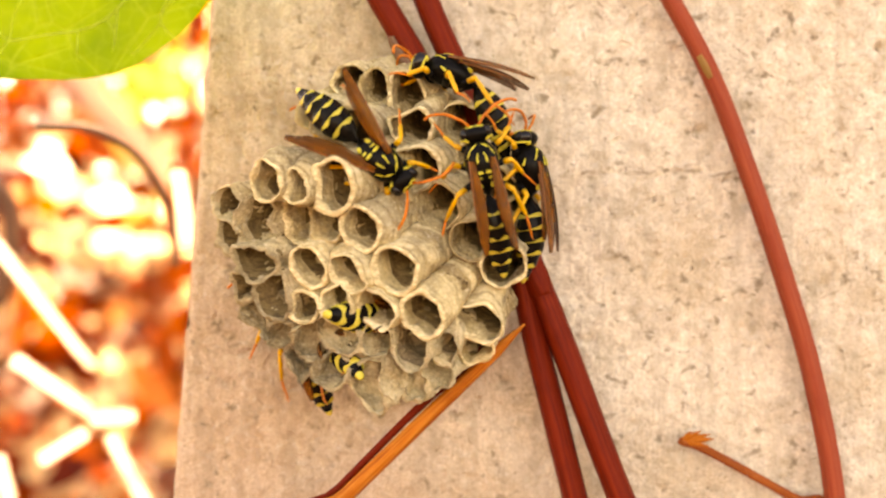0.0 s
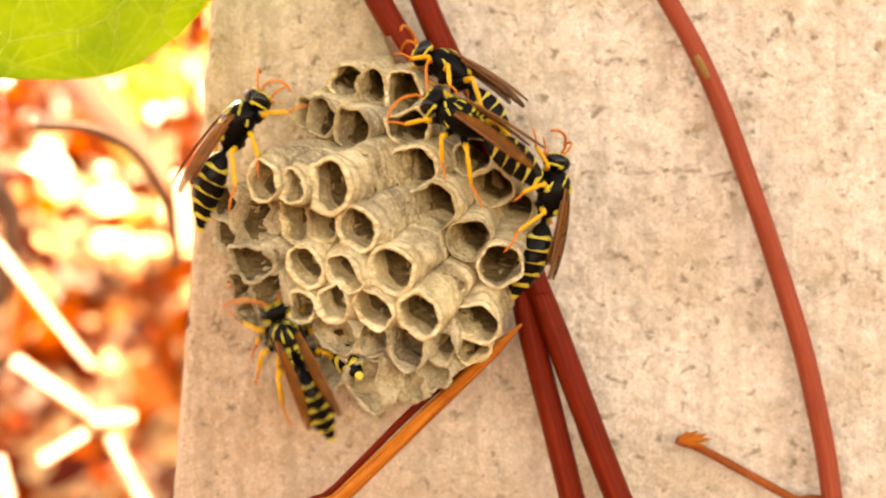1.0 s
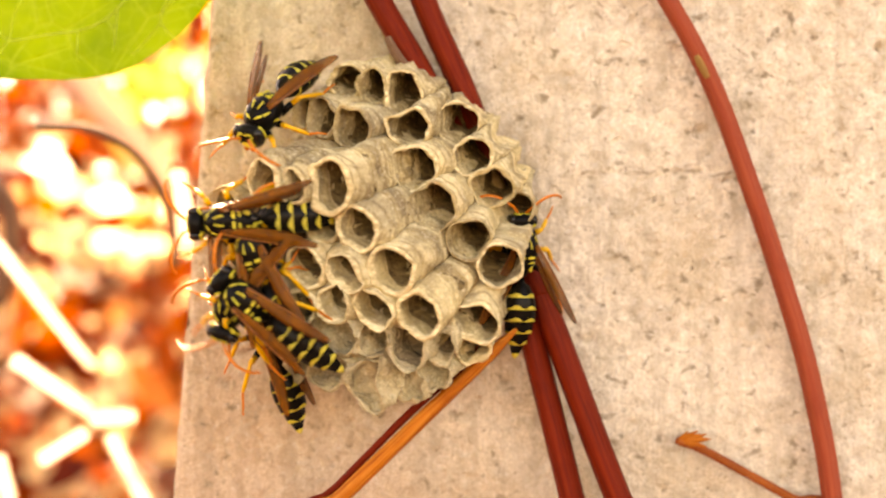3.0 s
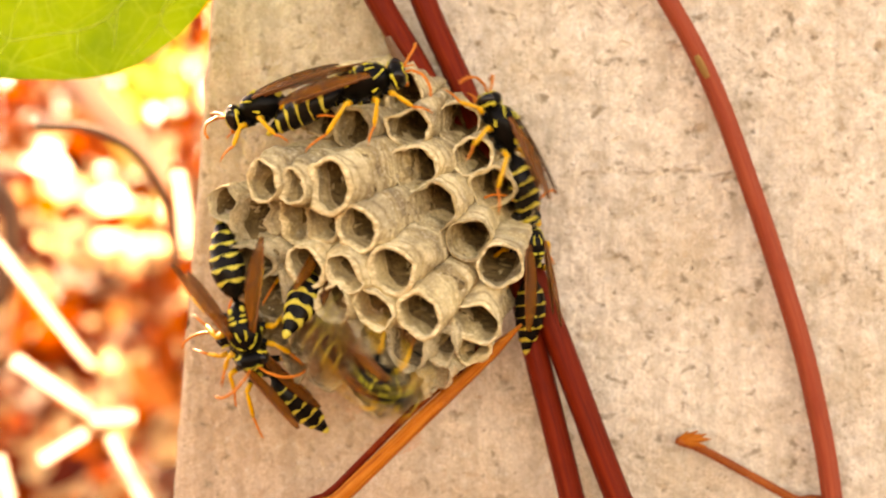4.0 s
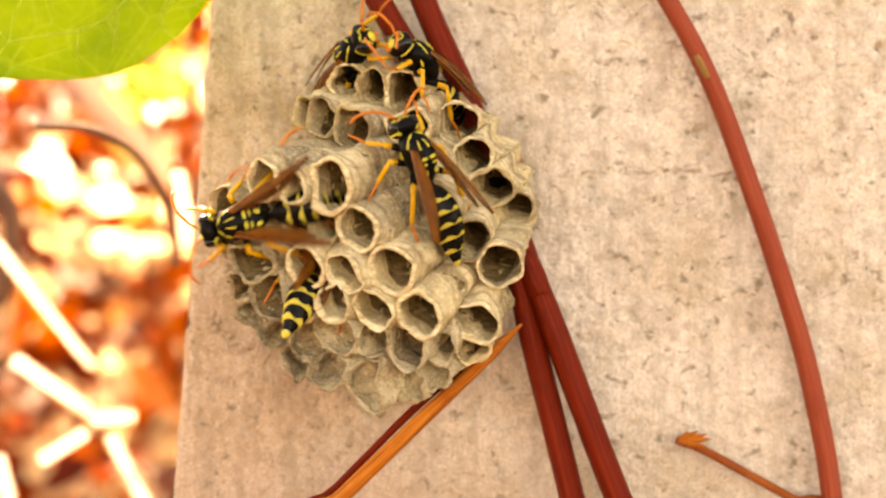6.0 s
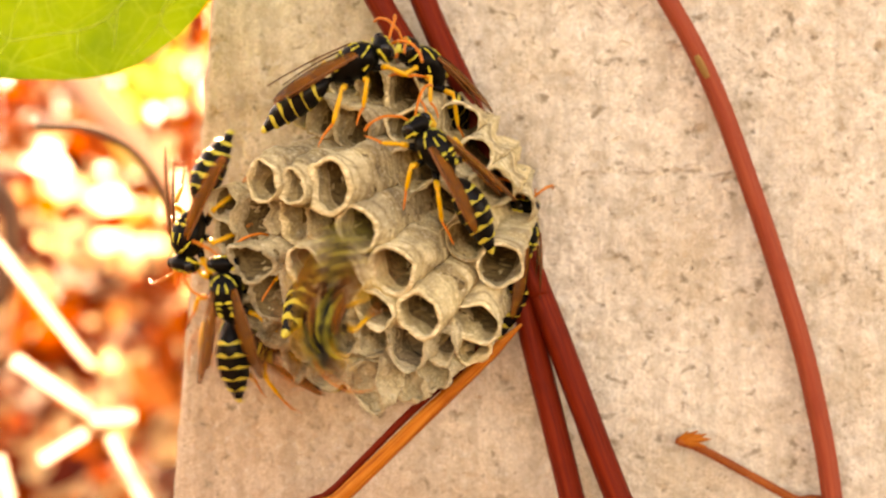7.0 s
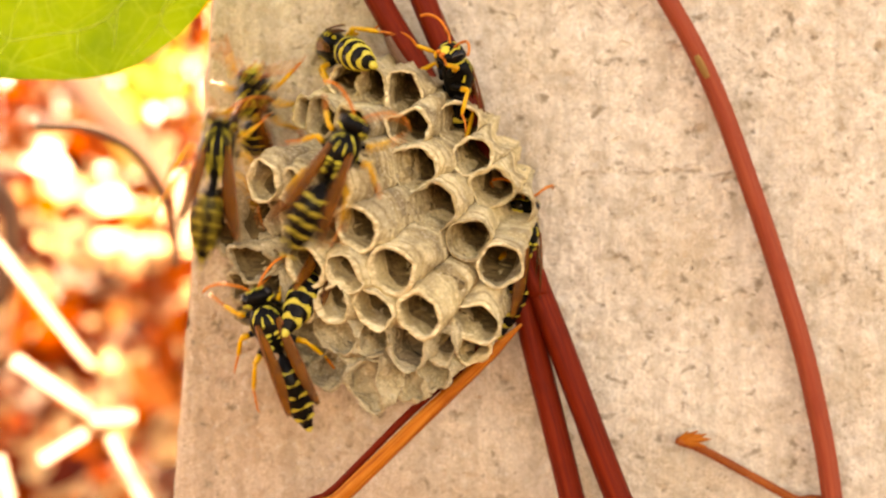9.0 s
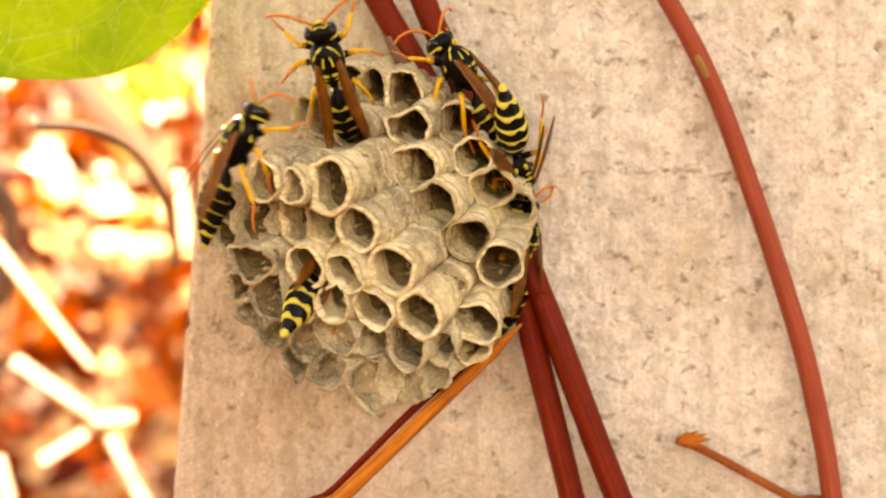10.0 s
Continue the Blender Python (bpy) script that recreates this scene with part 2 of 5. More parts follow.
SOIL = plain("soil", (0.10, 0.05, 0.025), 0.95, 0.5, 60, 0.004)
SHELL = abdomen_shell()
BLACK = plain("black_chitin", (0.004, 0.0033, 0.0026), 0.28, 0.5, 2500, 0.00003, Specular_IOR_Level=0.07)
YELLOW = plain("yellow_chitin", (0.62, 0.53, 0.06), 0.38, 0.15, 2000, 0.00002)
ORANGE = plain("orange_chitin", (0.62, 0.16, 0.016), 0.4, 0.2, 1500, 0.00002)
LEG_YELLOW = plain("leg_yellow", (0.72, 0.36, 0.022), 0.4, 0.2, 1500, 0.00002)
EYE_BLACK = plain("eye_black", (0.006, 0.005, 0.004), 0.14, 0.3, 3000, 0.00001, Specular_IOR_Level=0.3)
WING = wing_film()
WING_VEIN = plain("wing_vein", (0.20, 0.065, 0.015), 0.45, 0.25, 1500, 0.00001)


# ---- mesh helpers ----
def mesh(bm, name, *mats, smooth=True):
    me = bpy.data.meshes.new(name)
    bm.normal_update()
    bm.to_mesh(me)
    bm.free()
    for m in mats:
        me.materials.append(m)
    if smooth:
        me.shade_smooth()
    return me


def part(name, bm, material, parent, label="", at=(0, 0, 0), smooth=True):
    mats = material if isinstance(material, (list, tuple)) else (material,)
    ob = new(name, mesh(bm, name, *mats, smooth=smooth))
    ob.parent = parent
    ob.location = Vector(at) * MM
    if label:
        ob["label"] = label
    return ob


def loft(bm, rings, close_start=True, close_end=True, slot=0, uv=False):
    """Skin over rings of equal count (points in mm)."""
    made = [[bm.verts.new(Vector(p) * MM) for p in ring] for ring in rings]
    n = len(made[0])
    layer = bm.loops.layers.uv.verify() if uv else None
    for k, (a, b) in enumerate(zip(made, made[1:])):
        for i in range(n):
            j = (i + 1) % n
            f = bm.faces.new((a[i], a[j], b[j], b[i]))
            f.material_index = slot
            if uv:
                for lp, co in zip(f.loops, ((i / n, k), ((i + 1) / n, k), ((i + 1) / n, k + 1), (i / n, k + 1))):
                    lp[layer].uv = co
    if close_start:
        bm.faces.new(list(reversed(made[0]))).material_index = slot
    if close_end:
        bm.faces.new(made[-1]).material_index = slot
    return made


def egg(bm, centre, rx, ry, rz, n=12, m=8, slot=0):
    """A rounded lump."""
    rings = []
    for k in range(1, m):
        a = math.pi * k / m
        rings.append([(centre[0] + rx * math.sin(a) * math.cos(t), centre[1] + ry * math.cos(a),
                       centre[2] + rz * math.sin(a) * math.sin(t)) for t in [2 * math.pi * i / n for i in range(n)]])
    loft(bm, rings, slot=slot)


def spun(bm, sections, n=16, slot=0):
    """Skin over ellipses across the y axis: (y, z, rx, rz)."""
    loft(bm, [[(rx * math.cos(t), y, z + rz * math.sin(t)) for t in [2 * math.pi * i / n for i in range(n)]]
              for y, z, rx, rz in sections], slot=slot)


def curve_points(points, steps):
    """A smooth line through the points."""
    p = [Vector(q) for q in points]
    p = [p[0] * 2 - p[1], *p, p[-1] * 2 - p[-2]]
    out = []
    for i in range(1, len(p) - 2):
        for s in range(steps):
            t = s / steps
            a, b, c, d = p[i - 1:i + 3]
            out.append(0.5 * (2 * b + (c - a) * t + (2 * a - 5 * b + 4 * c - d) * t * t + (3 * b - a - 3 * c + d) * t ** 3))
    out.append(p[-2])
    return out


def tube(bm, line, radii, n=10, slot=0, outline=None, uv=False):
    """A rod along the line; radii: one for each end, or one for each point. outline: radius factor by angle."""
    line = [Vector(q) for q in line]
    count = len(line)
    if len(radii) == 2 and count != 2:
        radii = [radii[0] + (radii[1] - radii[0]) * i / (count - 1) for i in range(count)]
    rings, side = [], None
    for i, q in enumerate(line):
        d = (line[min(i + 1, count - 1)] - line[max(i - 1, 0)]).normalized()
        if side is None:
            side = d.cross(Vector((0.1, -1, 0.05))).normalized()
        side = (side - d * side.dot(d)).normalized()
        up = d.cross(side)
        ring = []
        for k in range(n):
            a = 2 * math.pi * k / n
            r = radii[i] * (outline(a) if outline else 1)
            ring.append(q + (side * math.cos(a) + up * math.sin(a)) * r)
        rings.append(ring)
    loft(bm, rings, slot=slot, uv=uv)


def at_depth(u, v, y):
    """The point at depth y (mm) on the line from the camera through (u, v) of the comb's face."""
    k = (EYE + y) / EYE
    return Vector((u * k, y, v * k))


# ---- the large structure ----
WALL_Y = 20.0


def wall_edge(z):
    return -33.0 + 0.078 * z


def build_wall():
    """A cast concrete wall, finely weathered where the comb hangs; its end leans a little."""
    zs = [-250, -180, -120, -80, -55, -42] + [-36 + 0.45 * i for i in range(161)] + [42, 55, 80, 120, 200, 400, 900]
    xs = [0, 0.25, 0.6, 1.0, 1.5] + [2 + 0.45 * i for i in range(213)] + [102, 110, 125, 150, 200, 300, 500, 900, 1600]
    bm = bmesh.new()
    front, back = [], []
    for z in zs:
        row = []
        for i, dx in enumerate(xs):
            x = wall_edge(z) + dx
            p = Vector((x, 0, z))
            h = 0.22 * noise.noise(p * 0.28) + 0.16 * noise.noise(p * 0.9) + 0.05 * noise.noise(p * 2.1)
            pit = noise.noise(p * 0.55 + Vector((7, 3, 1)))
            h += max(0, pit - 0.45) * 2.6
            h += 0.04 * noise.noise(p * 3.4)
            h += 0.35 * math.exp(-((z - 9.6 - 0.35 * math.sin(x * 0.9)) / 0.3) ** 2) * (1 if 17 < x < 31 else 0.15)
            h += 0.22 * math.exp(-((x - 17.5 - 0.3 * math.sin(z * 0.7)) / 0.4) ** 2)
            h += max(0, 1 - dx / 1.3) ** 2 * 1.5
            row.append(bm.verts.new(Vector((x, WALL_Y + h, z)) * MM))
        front.append(row)
        end = [bm.verts.new(Vector((wall_edge(z) - 0.1 + 0.25 * noise.noise(Vector((k * 9, z * 0.3, 5))), WALL_Y + 1.6 + k * 16, z)) * MM)
               for k in range(10)]
        back.append(end)
    for a, b in zip(front, front[1:]):
        for i in range(len(xs) - 1):
            bm.faces.new((a[i], a[i + 1], b[i + 1], b[i]))
    for a, b, fa, fb in zip(back, back[1:], front, front[1:]):
        bm.faces.new((a[0], fa[0], fb[0], b[0]))
        for k in range(9):
            bm.faces.new((a[k + 1], a[k], b[k], b[k + 1]))
    far = [bm.verts.new(Vector((1570, WALL_Y + 1.6 + 144, z)) * MM) for z in zs]
    for k in range(len(zs) - 1):
        bm.faces.new((far[k], back[k][9], back[k + 1][9], far[k + 1]))
        bm.faces.new((front[k][-1], far[k], far[k + 1], front[k + 1][-1]))
    bm.faces.new([front[-1][0], *front[-1][1:], far[-1], *reversed(back[-1])])
    ob = new("wall_north", mesh(bm, "wall_north", CONCRETE))
    return tagged(ob, "pitted beige concrete wall with fine cracks and dark specks", "wall", kind="structure")


def build_ground():
    bm = bmesh.new()
    edges = [-4000, -900, -200, -60, -20, -8, -3, -1.2, -0.6, -0.2, 0.2, 0.6, 1.2, 3, 8, 20, 60, 200, 900, 4000]
    grid = [[bm.verts.new((x, y, -0.25 + 0.02 * noise.noise(Vector((x * 3, y * 3, 0))))) for x in edges] for y in edges]
    for a, b in zip(grid, grid[1:]):
        for i in range(len(edges) - 1):
            bm.faces.new((a[i], a[i + 1], b[i + 1], b[i]))
    return tagged(new("ground", mesh(bm, "ground", SOIL)), "dry brown soil under fallen leaves", "ground", kind="structure")


build_wall()
build_ground()


# ---- the comb ----
COMB_BACK = Vector((5.0, 7.5))
# Mouths of the cells, tier by tier: across, up, how far they stand back, widest radius.
TOP_CELLS = (
    (-10.7, 18.8, 9.5, 1.7), (-8.0, 18.0, 9.0, 1.9), (-4.4, 17.3, 8.5, 2.1), (-15.5, 15.1, 8.5, 1.5),
    (-13.5, 14.5, 7.0, 1.9), (-10.0, 13.5, 6.0, 2.2), (-3.7, 13.7, 6.0, 2.2), (1.5, 13.8, 9.0, 2.0),
)
UPPER_CELLS = (
    (-24.2, 4.6, 4.0, 2.0), (-19.9, 7.5, 0.8, 2.0), (-16.8, 7.0, 0.4, 1.7), (-12.8, 6.9, 0.0, 2.9),
    (-3.4, 8.9, 5.0, 2.5), (3.3, 10.2, 7.2, 2.0), (5.6, 6.9, 7.4, 2.1), (7.8, 4.3, 9.0, 1.8),
)
MIDDLE_CELLS = (
    (-20.8, 3.0, 4.2, 2.7), (-16.5, 3.4, 4.0, 2.3), (-13.5, 2.8, 2.6, 1.9), (-9.6, 2.2, 0.6, 2.3),
    (-1.2, 4.7, 4.4, 2.5), (3.0, 0.9, 4.6, 2.1), (6.1, -1.8, 4.2, 2.3), (-21.5, -1.2, 2.8, 1.9),
    (-15.3, -1.9, 2.0, 1.9), (-11.0, -2.8, 0.6, 2.1), (-5.7, -2.5, 0.4, 2.4), (-24.3, 1.1, 4.8, 1.6),
    (-22.3, -4.4, 4.6, 1.6),
)
LOWER_CELLS = (
    (-19.2, -5.1, 3.4, 2.0), (-15.7, -6.4, 3.0, 1.8), (-12.3, -6.0, 1.6, 1.8), (-7.8, -6.9, 1.2, 2.1),
    (-2.6, -7.4, 0.8, 2.4), (3.6, -8.1, 4.4, 2.3), (3.2, -11.0, 6.2, 1.8), (-8.1, -10.0, 2.6, 1.7),
    (-3.7, -11.1, 2.6, 2.3), (-11.9, -9.5, 2.8, 1.9),
)
HEM_CELLS = (
    (-20.8, -7.8, 5.2, 1.8), (-18.2, -9.5, 5.0, 1.8), (-15.2, -10.9, 4.2, 2.1), (-16.2, -12.8, 5.4, 1.9),
    (-12.7, -13.5, 4.0, 2.2), (-8.3, -15.3, 3.8, 2.4), (-3.6, -14.7, 5.4, 2.1), (-1.0, -13.6, 6.0, 1.7),
    (-0.0, -10.7, 4.5, 1.9),
)


class Cell:
    """A paper tube from its mouth to its foot; its axis, which leans up and towards the stems, can be read at any depth."""

    def __init__(self, u, v, y, widest):
        self.u, self.v, self.y, self.widest = u, v, y, widest + 0.45
        self.mouth = at_depth(u, v, y)
        self.foot_y = min(15.5, y + 8.5)
        lean = 0.88 - 0.62 * max(0.0, min(1.0, (u + 14) / 20)) - 0.03 * max(0.0, v - 10)
        rise = 0.35 + 0.025 * max(0.0, min(10.0, 7 - v)) - 0.04 * max(0.0, -10 - v)
        self.drift = Vector((lean, 1.0, rise))

    def axis(self, y):
        return self.mouth + self.drift * (y - self.y)


def cell_radius(cell, near, a, y):
    """From the axis to the wall at one depth: half way to the neighbours, or the cell's own width where it stands free;
    and whether the wall is the side of a taller neighbour."""
    c = cell.axis(y)
    r, taller = 9.0, 0.0
    ca, sa = math.cos(a), math.sin(a)
    for other in near:
        o = other.axis(y)
        dx, dz = o.x - c.x, o.z - c.z
        d2 = dx * dx + dz * dz
        along = dx * ca + dz * sa
        # a cell's share of the gap goes with its width
        share = cell.widest / (cell.widest + other.widest)
        if along > 0.05 and d2 > 1.0 and share * d2 / along < r:
            r = share * d2 / along
            taller = 1.0 if other.y < cell.y - 0.9 else 0.0
    deeper = max(0.0, y - cell.y)
    lone = max(0.0, min(1.0, (r - 3.6) / 1.6))
    cap = cell.widest + deeper * (0.42 * (1 - lone) - 0.2 * lone)
    return (max(0.5, r), taller) if r < cap else (max(0.5, cap), 0.0)


def crumple(q):
    """The unevenness of the paper, the same for neighbouring walls."""
    return 0.55 * noise.noise_vector(q * 0.22) + 0.38 * noise.noise_vector(q * 0.55) + 0.20 * noise.noise_vector(q * 1.4)


def build_cell(comb, i, cells, n=30):
    cell = cells[i]
    near = [o for o in cells if o is not cell and min((o.mouth - cell.mouth).length, (o.axis(9) - cell.axis(9)).length) < 12]
    seed = Vector((i * 3.7, i * 1.3, 2.0))
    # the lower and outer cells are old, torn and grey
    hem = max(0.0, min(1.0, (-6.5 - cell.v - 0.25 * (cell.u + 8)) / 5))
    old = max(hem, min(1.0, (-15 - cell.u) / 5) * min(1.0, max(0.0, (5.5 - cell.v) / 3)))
    torn = 0.16 + 0.2 * max(0, noise.noise(seed * 0.37)) + 0.28 * old + (0.35 if cell.v > 17 else 0)
    angles = [2 * math.pi * k / n for k in range(n)]
    lean = 0.3 - 0.15 * old

    def ring(s, inset, inside=False):
        raw, heights = [], []
        for a in angles:
            ca, sa = math.cos(a), math.sin(a)
            # the mouth is cut square to the tube, with a ragged lip
            brim = cell.widest * lean * -(cell.drift.x * ca + cell.drift.z * sa)
            lip = torn * (noise.noise(seed + Vector((ca * 1.1, sa * 1.1, 9))) + 0.6 * noise.noise(seed + Vector((ca * 3, sa * 3, 3))))
            top = cell.y + brim + lip
            y = top + (cell.foot_y - top) * s
            heights.append(y)
            raw.append(cell_radius(cell, near, a, y))
        pts = []
        for k, a in enumerate(angles):
            j = (k + 1) % n
            soft = 0.2 * raw[k - 1][0] + 0.6 * raw[k][0] + 0.2 * raw[j][0]
            leant = 0.25 * raw[k - 1][1] + 0.5 * raw[k][1] + 0.25 * raw[j][1]
            # against a taller neighbour the cell has no lip of its own
            gap = inset + (min(inset, -0.14 + 1.2 * max(0.0, s - 0.35)) - inset) * leant if inside else inset * (1 - leant)
            r = max(0.3, soft - gap)
            c = cell.axis(heights[k])
            q = Vector((c.x + r * math.cos(a), heights[k], c.z + r * math.sin(a)))
            pts.append(q + crumple(q) * (1 + 0.5 * old + 0.6 * hem))
        return pts

    bm = bmesh.new()
    steps = 24
    outer = []
    for k in range(steps + 1):
        s = (k / steps) ** 1.25
        rib = 0.05 * math.sin(k * 2.1 + i) + 0.03 * math.sin(k * 5.3 + 2 * i)
        outer.append(ring(s, -0.05 - rib * min(1, k / 3) - (0.06 if k == 1 else 0.02 if k == 0 else 0)))
    deep = 0.92 - 0.74 * max(0.0, min(1.0, (-6.5 - cell.v - 0.35 * (cell.u + 8)) / 5))
    # some cells have a thick rolled lip, most a thin edge
    lip_wall = 0.20 + 0.16 * max(0.0, noise.noise(seed * 0.71) + 0.15) + (0.14 if cell.widest > 2.8 and cell.y < 1 else 0)
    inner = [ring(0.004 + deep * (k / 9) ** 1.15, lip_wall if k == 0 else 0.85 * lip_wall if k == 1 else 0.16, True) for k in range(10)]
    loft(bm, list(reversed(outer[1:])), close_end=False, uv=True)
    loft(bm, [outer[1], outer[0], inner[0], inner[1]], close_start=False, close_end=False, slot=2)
    # recessed left cells take the painted inner shade from the rim on
    recess_shade = old > 0.3 and hem < 0.3
    loft(bm, inner[1:4], close_start=False, close_end=False, uv=True, slot=1 if recess_shade else 0)
    # deeper rings carry the cell's inner shade as a darker colour
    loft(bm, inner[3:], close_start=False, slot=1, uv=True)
    bmesh.ops.remove_doubles(bm, verts=bm.verts, dist=1e-7)
    if recess_shade:
        skins = (OLD_PAPER, SHADED_LINING, OLD_PAPER)
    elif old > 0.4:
        skins = (OLD_PAPER, OLD_PAPER if deep < 0.45 else OLD_SHADED_LINING, OLD_PAPER)
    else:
        skins = (PAPER, SHADED_LINING, RIM if noise.noise(seed * 0.53) > -0.12 else PAPER)
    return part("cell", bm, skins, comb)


def build_comb():
    comb = tagged(new("wasp_nest"), "grey-beige papery wasp nest of open six-sided cells hanging from red stems", "wasp nest")
    cells = [Cell(*c) for c in (*TOP_CELLS, *UPPER_CELLS, *MIDDLE_CELLS, *LOWER_CELLS, *HEM_CELLS)]
    for i in range(len(cells)):
        build_cell(comb, i, cells)
    bm = bmesh.new()
    rings = []
    for y, s in ((13.6, 0.2), (13.8, 0.46), (14.5, 0.52), (15.4, 0.44), (15.8, 0.15)):
        rings.append([at_depth(COMB_BACK.x - 6 + s * 20 * math.cos(a) - 3 * s, COMB_BACK.y - 3 + s * 20 * math.sin(a) - 3 * s, y) for a in [2 * math.pi * k / 28 for k in range(28)]])
    loft(bm, rings)
    part("comb_base", bm, PAPER, comb)
    bm = bmesh.new()
    tube(bm, curve_points([(-3, 14.8, 8), (-3.4, 15.2, 12), (-3.0, 15.6, 19)], 5), (1.6, 0.8))
    part("stalk", bm, PAPER, comb, "dark tough stalk fixing the nest")
    return comb


NEST = build_comb()


# ---- stems and straw ----
BARK = stem_skin("peeling_bark", (0.07, 0.03, 0.018), (0.17, 0.085, 0.05), (0.36, 0.24, 0.16))
GREEN_TINGE = stem_skin("greenish_scar", (0.20, 0.09, 0.03), (0.30, 0.16, 0.05), (0.36, 0.22, 0.08))


def grooved(a):
    return 1 - 0.10 * math.cos(3 * a) - 0.05 * math.cos(7 * a + 1)


def build_stem(name, label, points, radii, material, category="stem"):
    bm = bmesh.new()
    tube(bm, curve_points([at_depth(*p) for p in points], 10), radii, 18, outline=grooved, uv=True)
    ob = new(name, mesh(bm, name, material))
    return tagged(ob, label, category, "red stems" if name == "stem" else "")


STEMS = [
    build_stem("stem", "dark red plant stem with fine grooves behind the nest",
               [(-52, 105, 19), (-20, 50, 17), (-7.3, 27.6, 15.5), (-2.6, 19.6, 15.5), (3.5, 8, 15.5), (7.9, -2, 15), (9.8, -10, 15), (14.2, -27.6, 14), (18, -44, 14), (30, -110, 14), (44, -223, 14)],
               (1.55, 1.5), RED_STEM),
    build_stem("stem", "dark red plant stem with fine grooves behind the nest",
               [(-34, 104, 19), (-10, 48, 17), (-2.3, 27.6, 16), (2.4, 17, 16), (6.4, 6, 16), (9.6, -2.5, 15), (12.6, -10, 14), (19.3, -27.6, 13), (27, -45, 13), (46, -112, 13), (62, -225, 13)],
               (1.5, 1.65), RED_STEM),
    build_stem("stem", "pale red arching stem close to the concrete wall",
               [(-12, 82, 17), (14, 45, 17), (24.8, 27.6, 17), (29.6, 18.5, 17), (33.6, 8, 17), (37.3, -3, 17), (40.5, -14, 17), (43.0, -27.6, 17), (44, -45, 17), (42, -110, 15), (36, -217, 14)],
               (1.12, 1.35), PALE_STEM),
]


def build_sheath(stem, points, r, material, name, label):
    """A dry scrap wrapped half round a stem."""
    bm = bmesh.new()
    line = curve_points([at_depth(*p) for p in points], 6)
    tube(bm, line, [r * (0.55 + 0.5 * math.sin(math.pi * (0.12 + 0.76 * i / (len(line) - 1)))) for i in range(len(line))], 14,
         outline=lambda a: 0.93 + 0.10 * math.cos(5 * a) + 0.07 * math.cos(2 * a + 1), uv=True)
    return part(name, bm, material, stem, label)


build_sheath(STEMS[0], [(-6.1, 23.4, 14.0), (-5.3, 21.8, 13.8), (-4.3, 20.4, 13.6), (-3.0, 19.0, 13.8)], 0.62, BARK, "bark_scrap", "peeling grey-brown bark scrap")
build_sheath(STEMS[1], [(9.0, -0.6, 14.7), (10.0, -3.2, 14.2), (10.7, -5.2, 13.8)], 1.68, RED_STEM, "stem_joint", "slightly swollen joint")
build_sheath(STEMS[2], [(28.0, 21.4, 16.0), (28.7, 20.1, 15.95), (29.3, 18.9, 16.0)], 0.5, GREEN_TINGE, "pale_scar", "greenish pale scar")


def build_straw():
    bm = bmesh.new()
    line = curve_points([at_depth(-100, -236, 3), at_depth(-52, -92, 5), at_depth(-20, -36, 7), at_depth(-11, -27.2, 8), at_depth(-2.5, -19, 9), at_depth(4.2, -12.6, 10), at_depth(8.7, -8.3, 10.5)], 8)
    radii = [1.3, 1.22, 1.1, 0.95, 0.2]
    full = [np.interp(i / (len(line) - 1), [0, 0.45, 0.7, 0.88, 1], radii) for i in range(len(line))]
    tube(bm, line, full, 14, outline=lambda a: 1 - 0.25 * math.cos(2 * a + 0.6), uv=True)
    ob = tagged(new("straw", mesh(bm, "straw", STRAW)), "orange-brown broken dry stalk with a splintered tip", "stalk")
    # husk in dark red, a colour that stands for the straw's shaded side
    bm = bmesh.new()
    side = curve_points([at_depth(*q) for q in ((4.4, -10.6, 10.4), (2.2, -12.9, 10.2), (-3.6, -18.0, 9.3), (-12.0, -26.4, 8.4), (-21.0, -35.2, 7.4), (-53.0, -91.0, 5.5))], 6)
    tube(bm, side, [np.interp(i / (len(side) - 1), [0, 0.1, 0.3, 1], [0.3, 0.85, 0.5, 0.3]) for i in range(len(side))], 12, outline=grooved, uv=True)
    part("husk", bm, RED_STEM, ob, "dark red husk, shaded side of the straw")
    return ob


def build_twig():
    bm = bmesh.new()
    line = curve_points([at_depth(*p) for p in ((25.8, -21.2, 17), (28, -21.9, 17.3), (32, -24, 18), (38.5, -27.6, 18), (46, -32, 18), (70, -70, 16), (84, -217, 14))], 7)
    tube(bm, line, [0.4] + [0.56] * (len(line) - 2) + [0.8], 12, outline=grooved, uv=True)
    ob = tagged(new("twig", mesh(bm, "twig", TWIG_SKIN)), "thin orange-brown dry twig with a frayed tip", "twig")
    bm = bmesh.new()
    for a, w, far in ((-0.12, 0.42, 3.6), (0.12, 0.5, 4.2), (0.30, 0.42, 3.9), (0.55, 0.35, 3.0), (0.85, 0.3, 2.0)):
        q = at_depth(25.9, -21.4, 17)
        tip = Vector((far * math.cos(a), -0.4, far * math.sin(a)))
        tube(bm, [q, q + tip * 0.5 + Vector((0, -0.2, 0.15)), q + tip], (0.3 * w, w, 0.08), 6, uv=True)
    part("frayed_tip", bm, STRAW, ob, "pale torn bark at the tip")
    return ob


STRAW_THING = build_straw()
TWIG = build_twig()


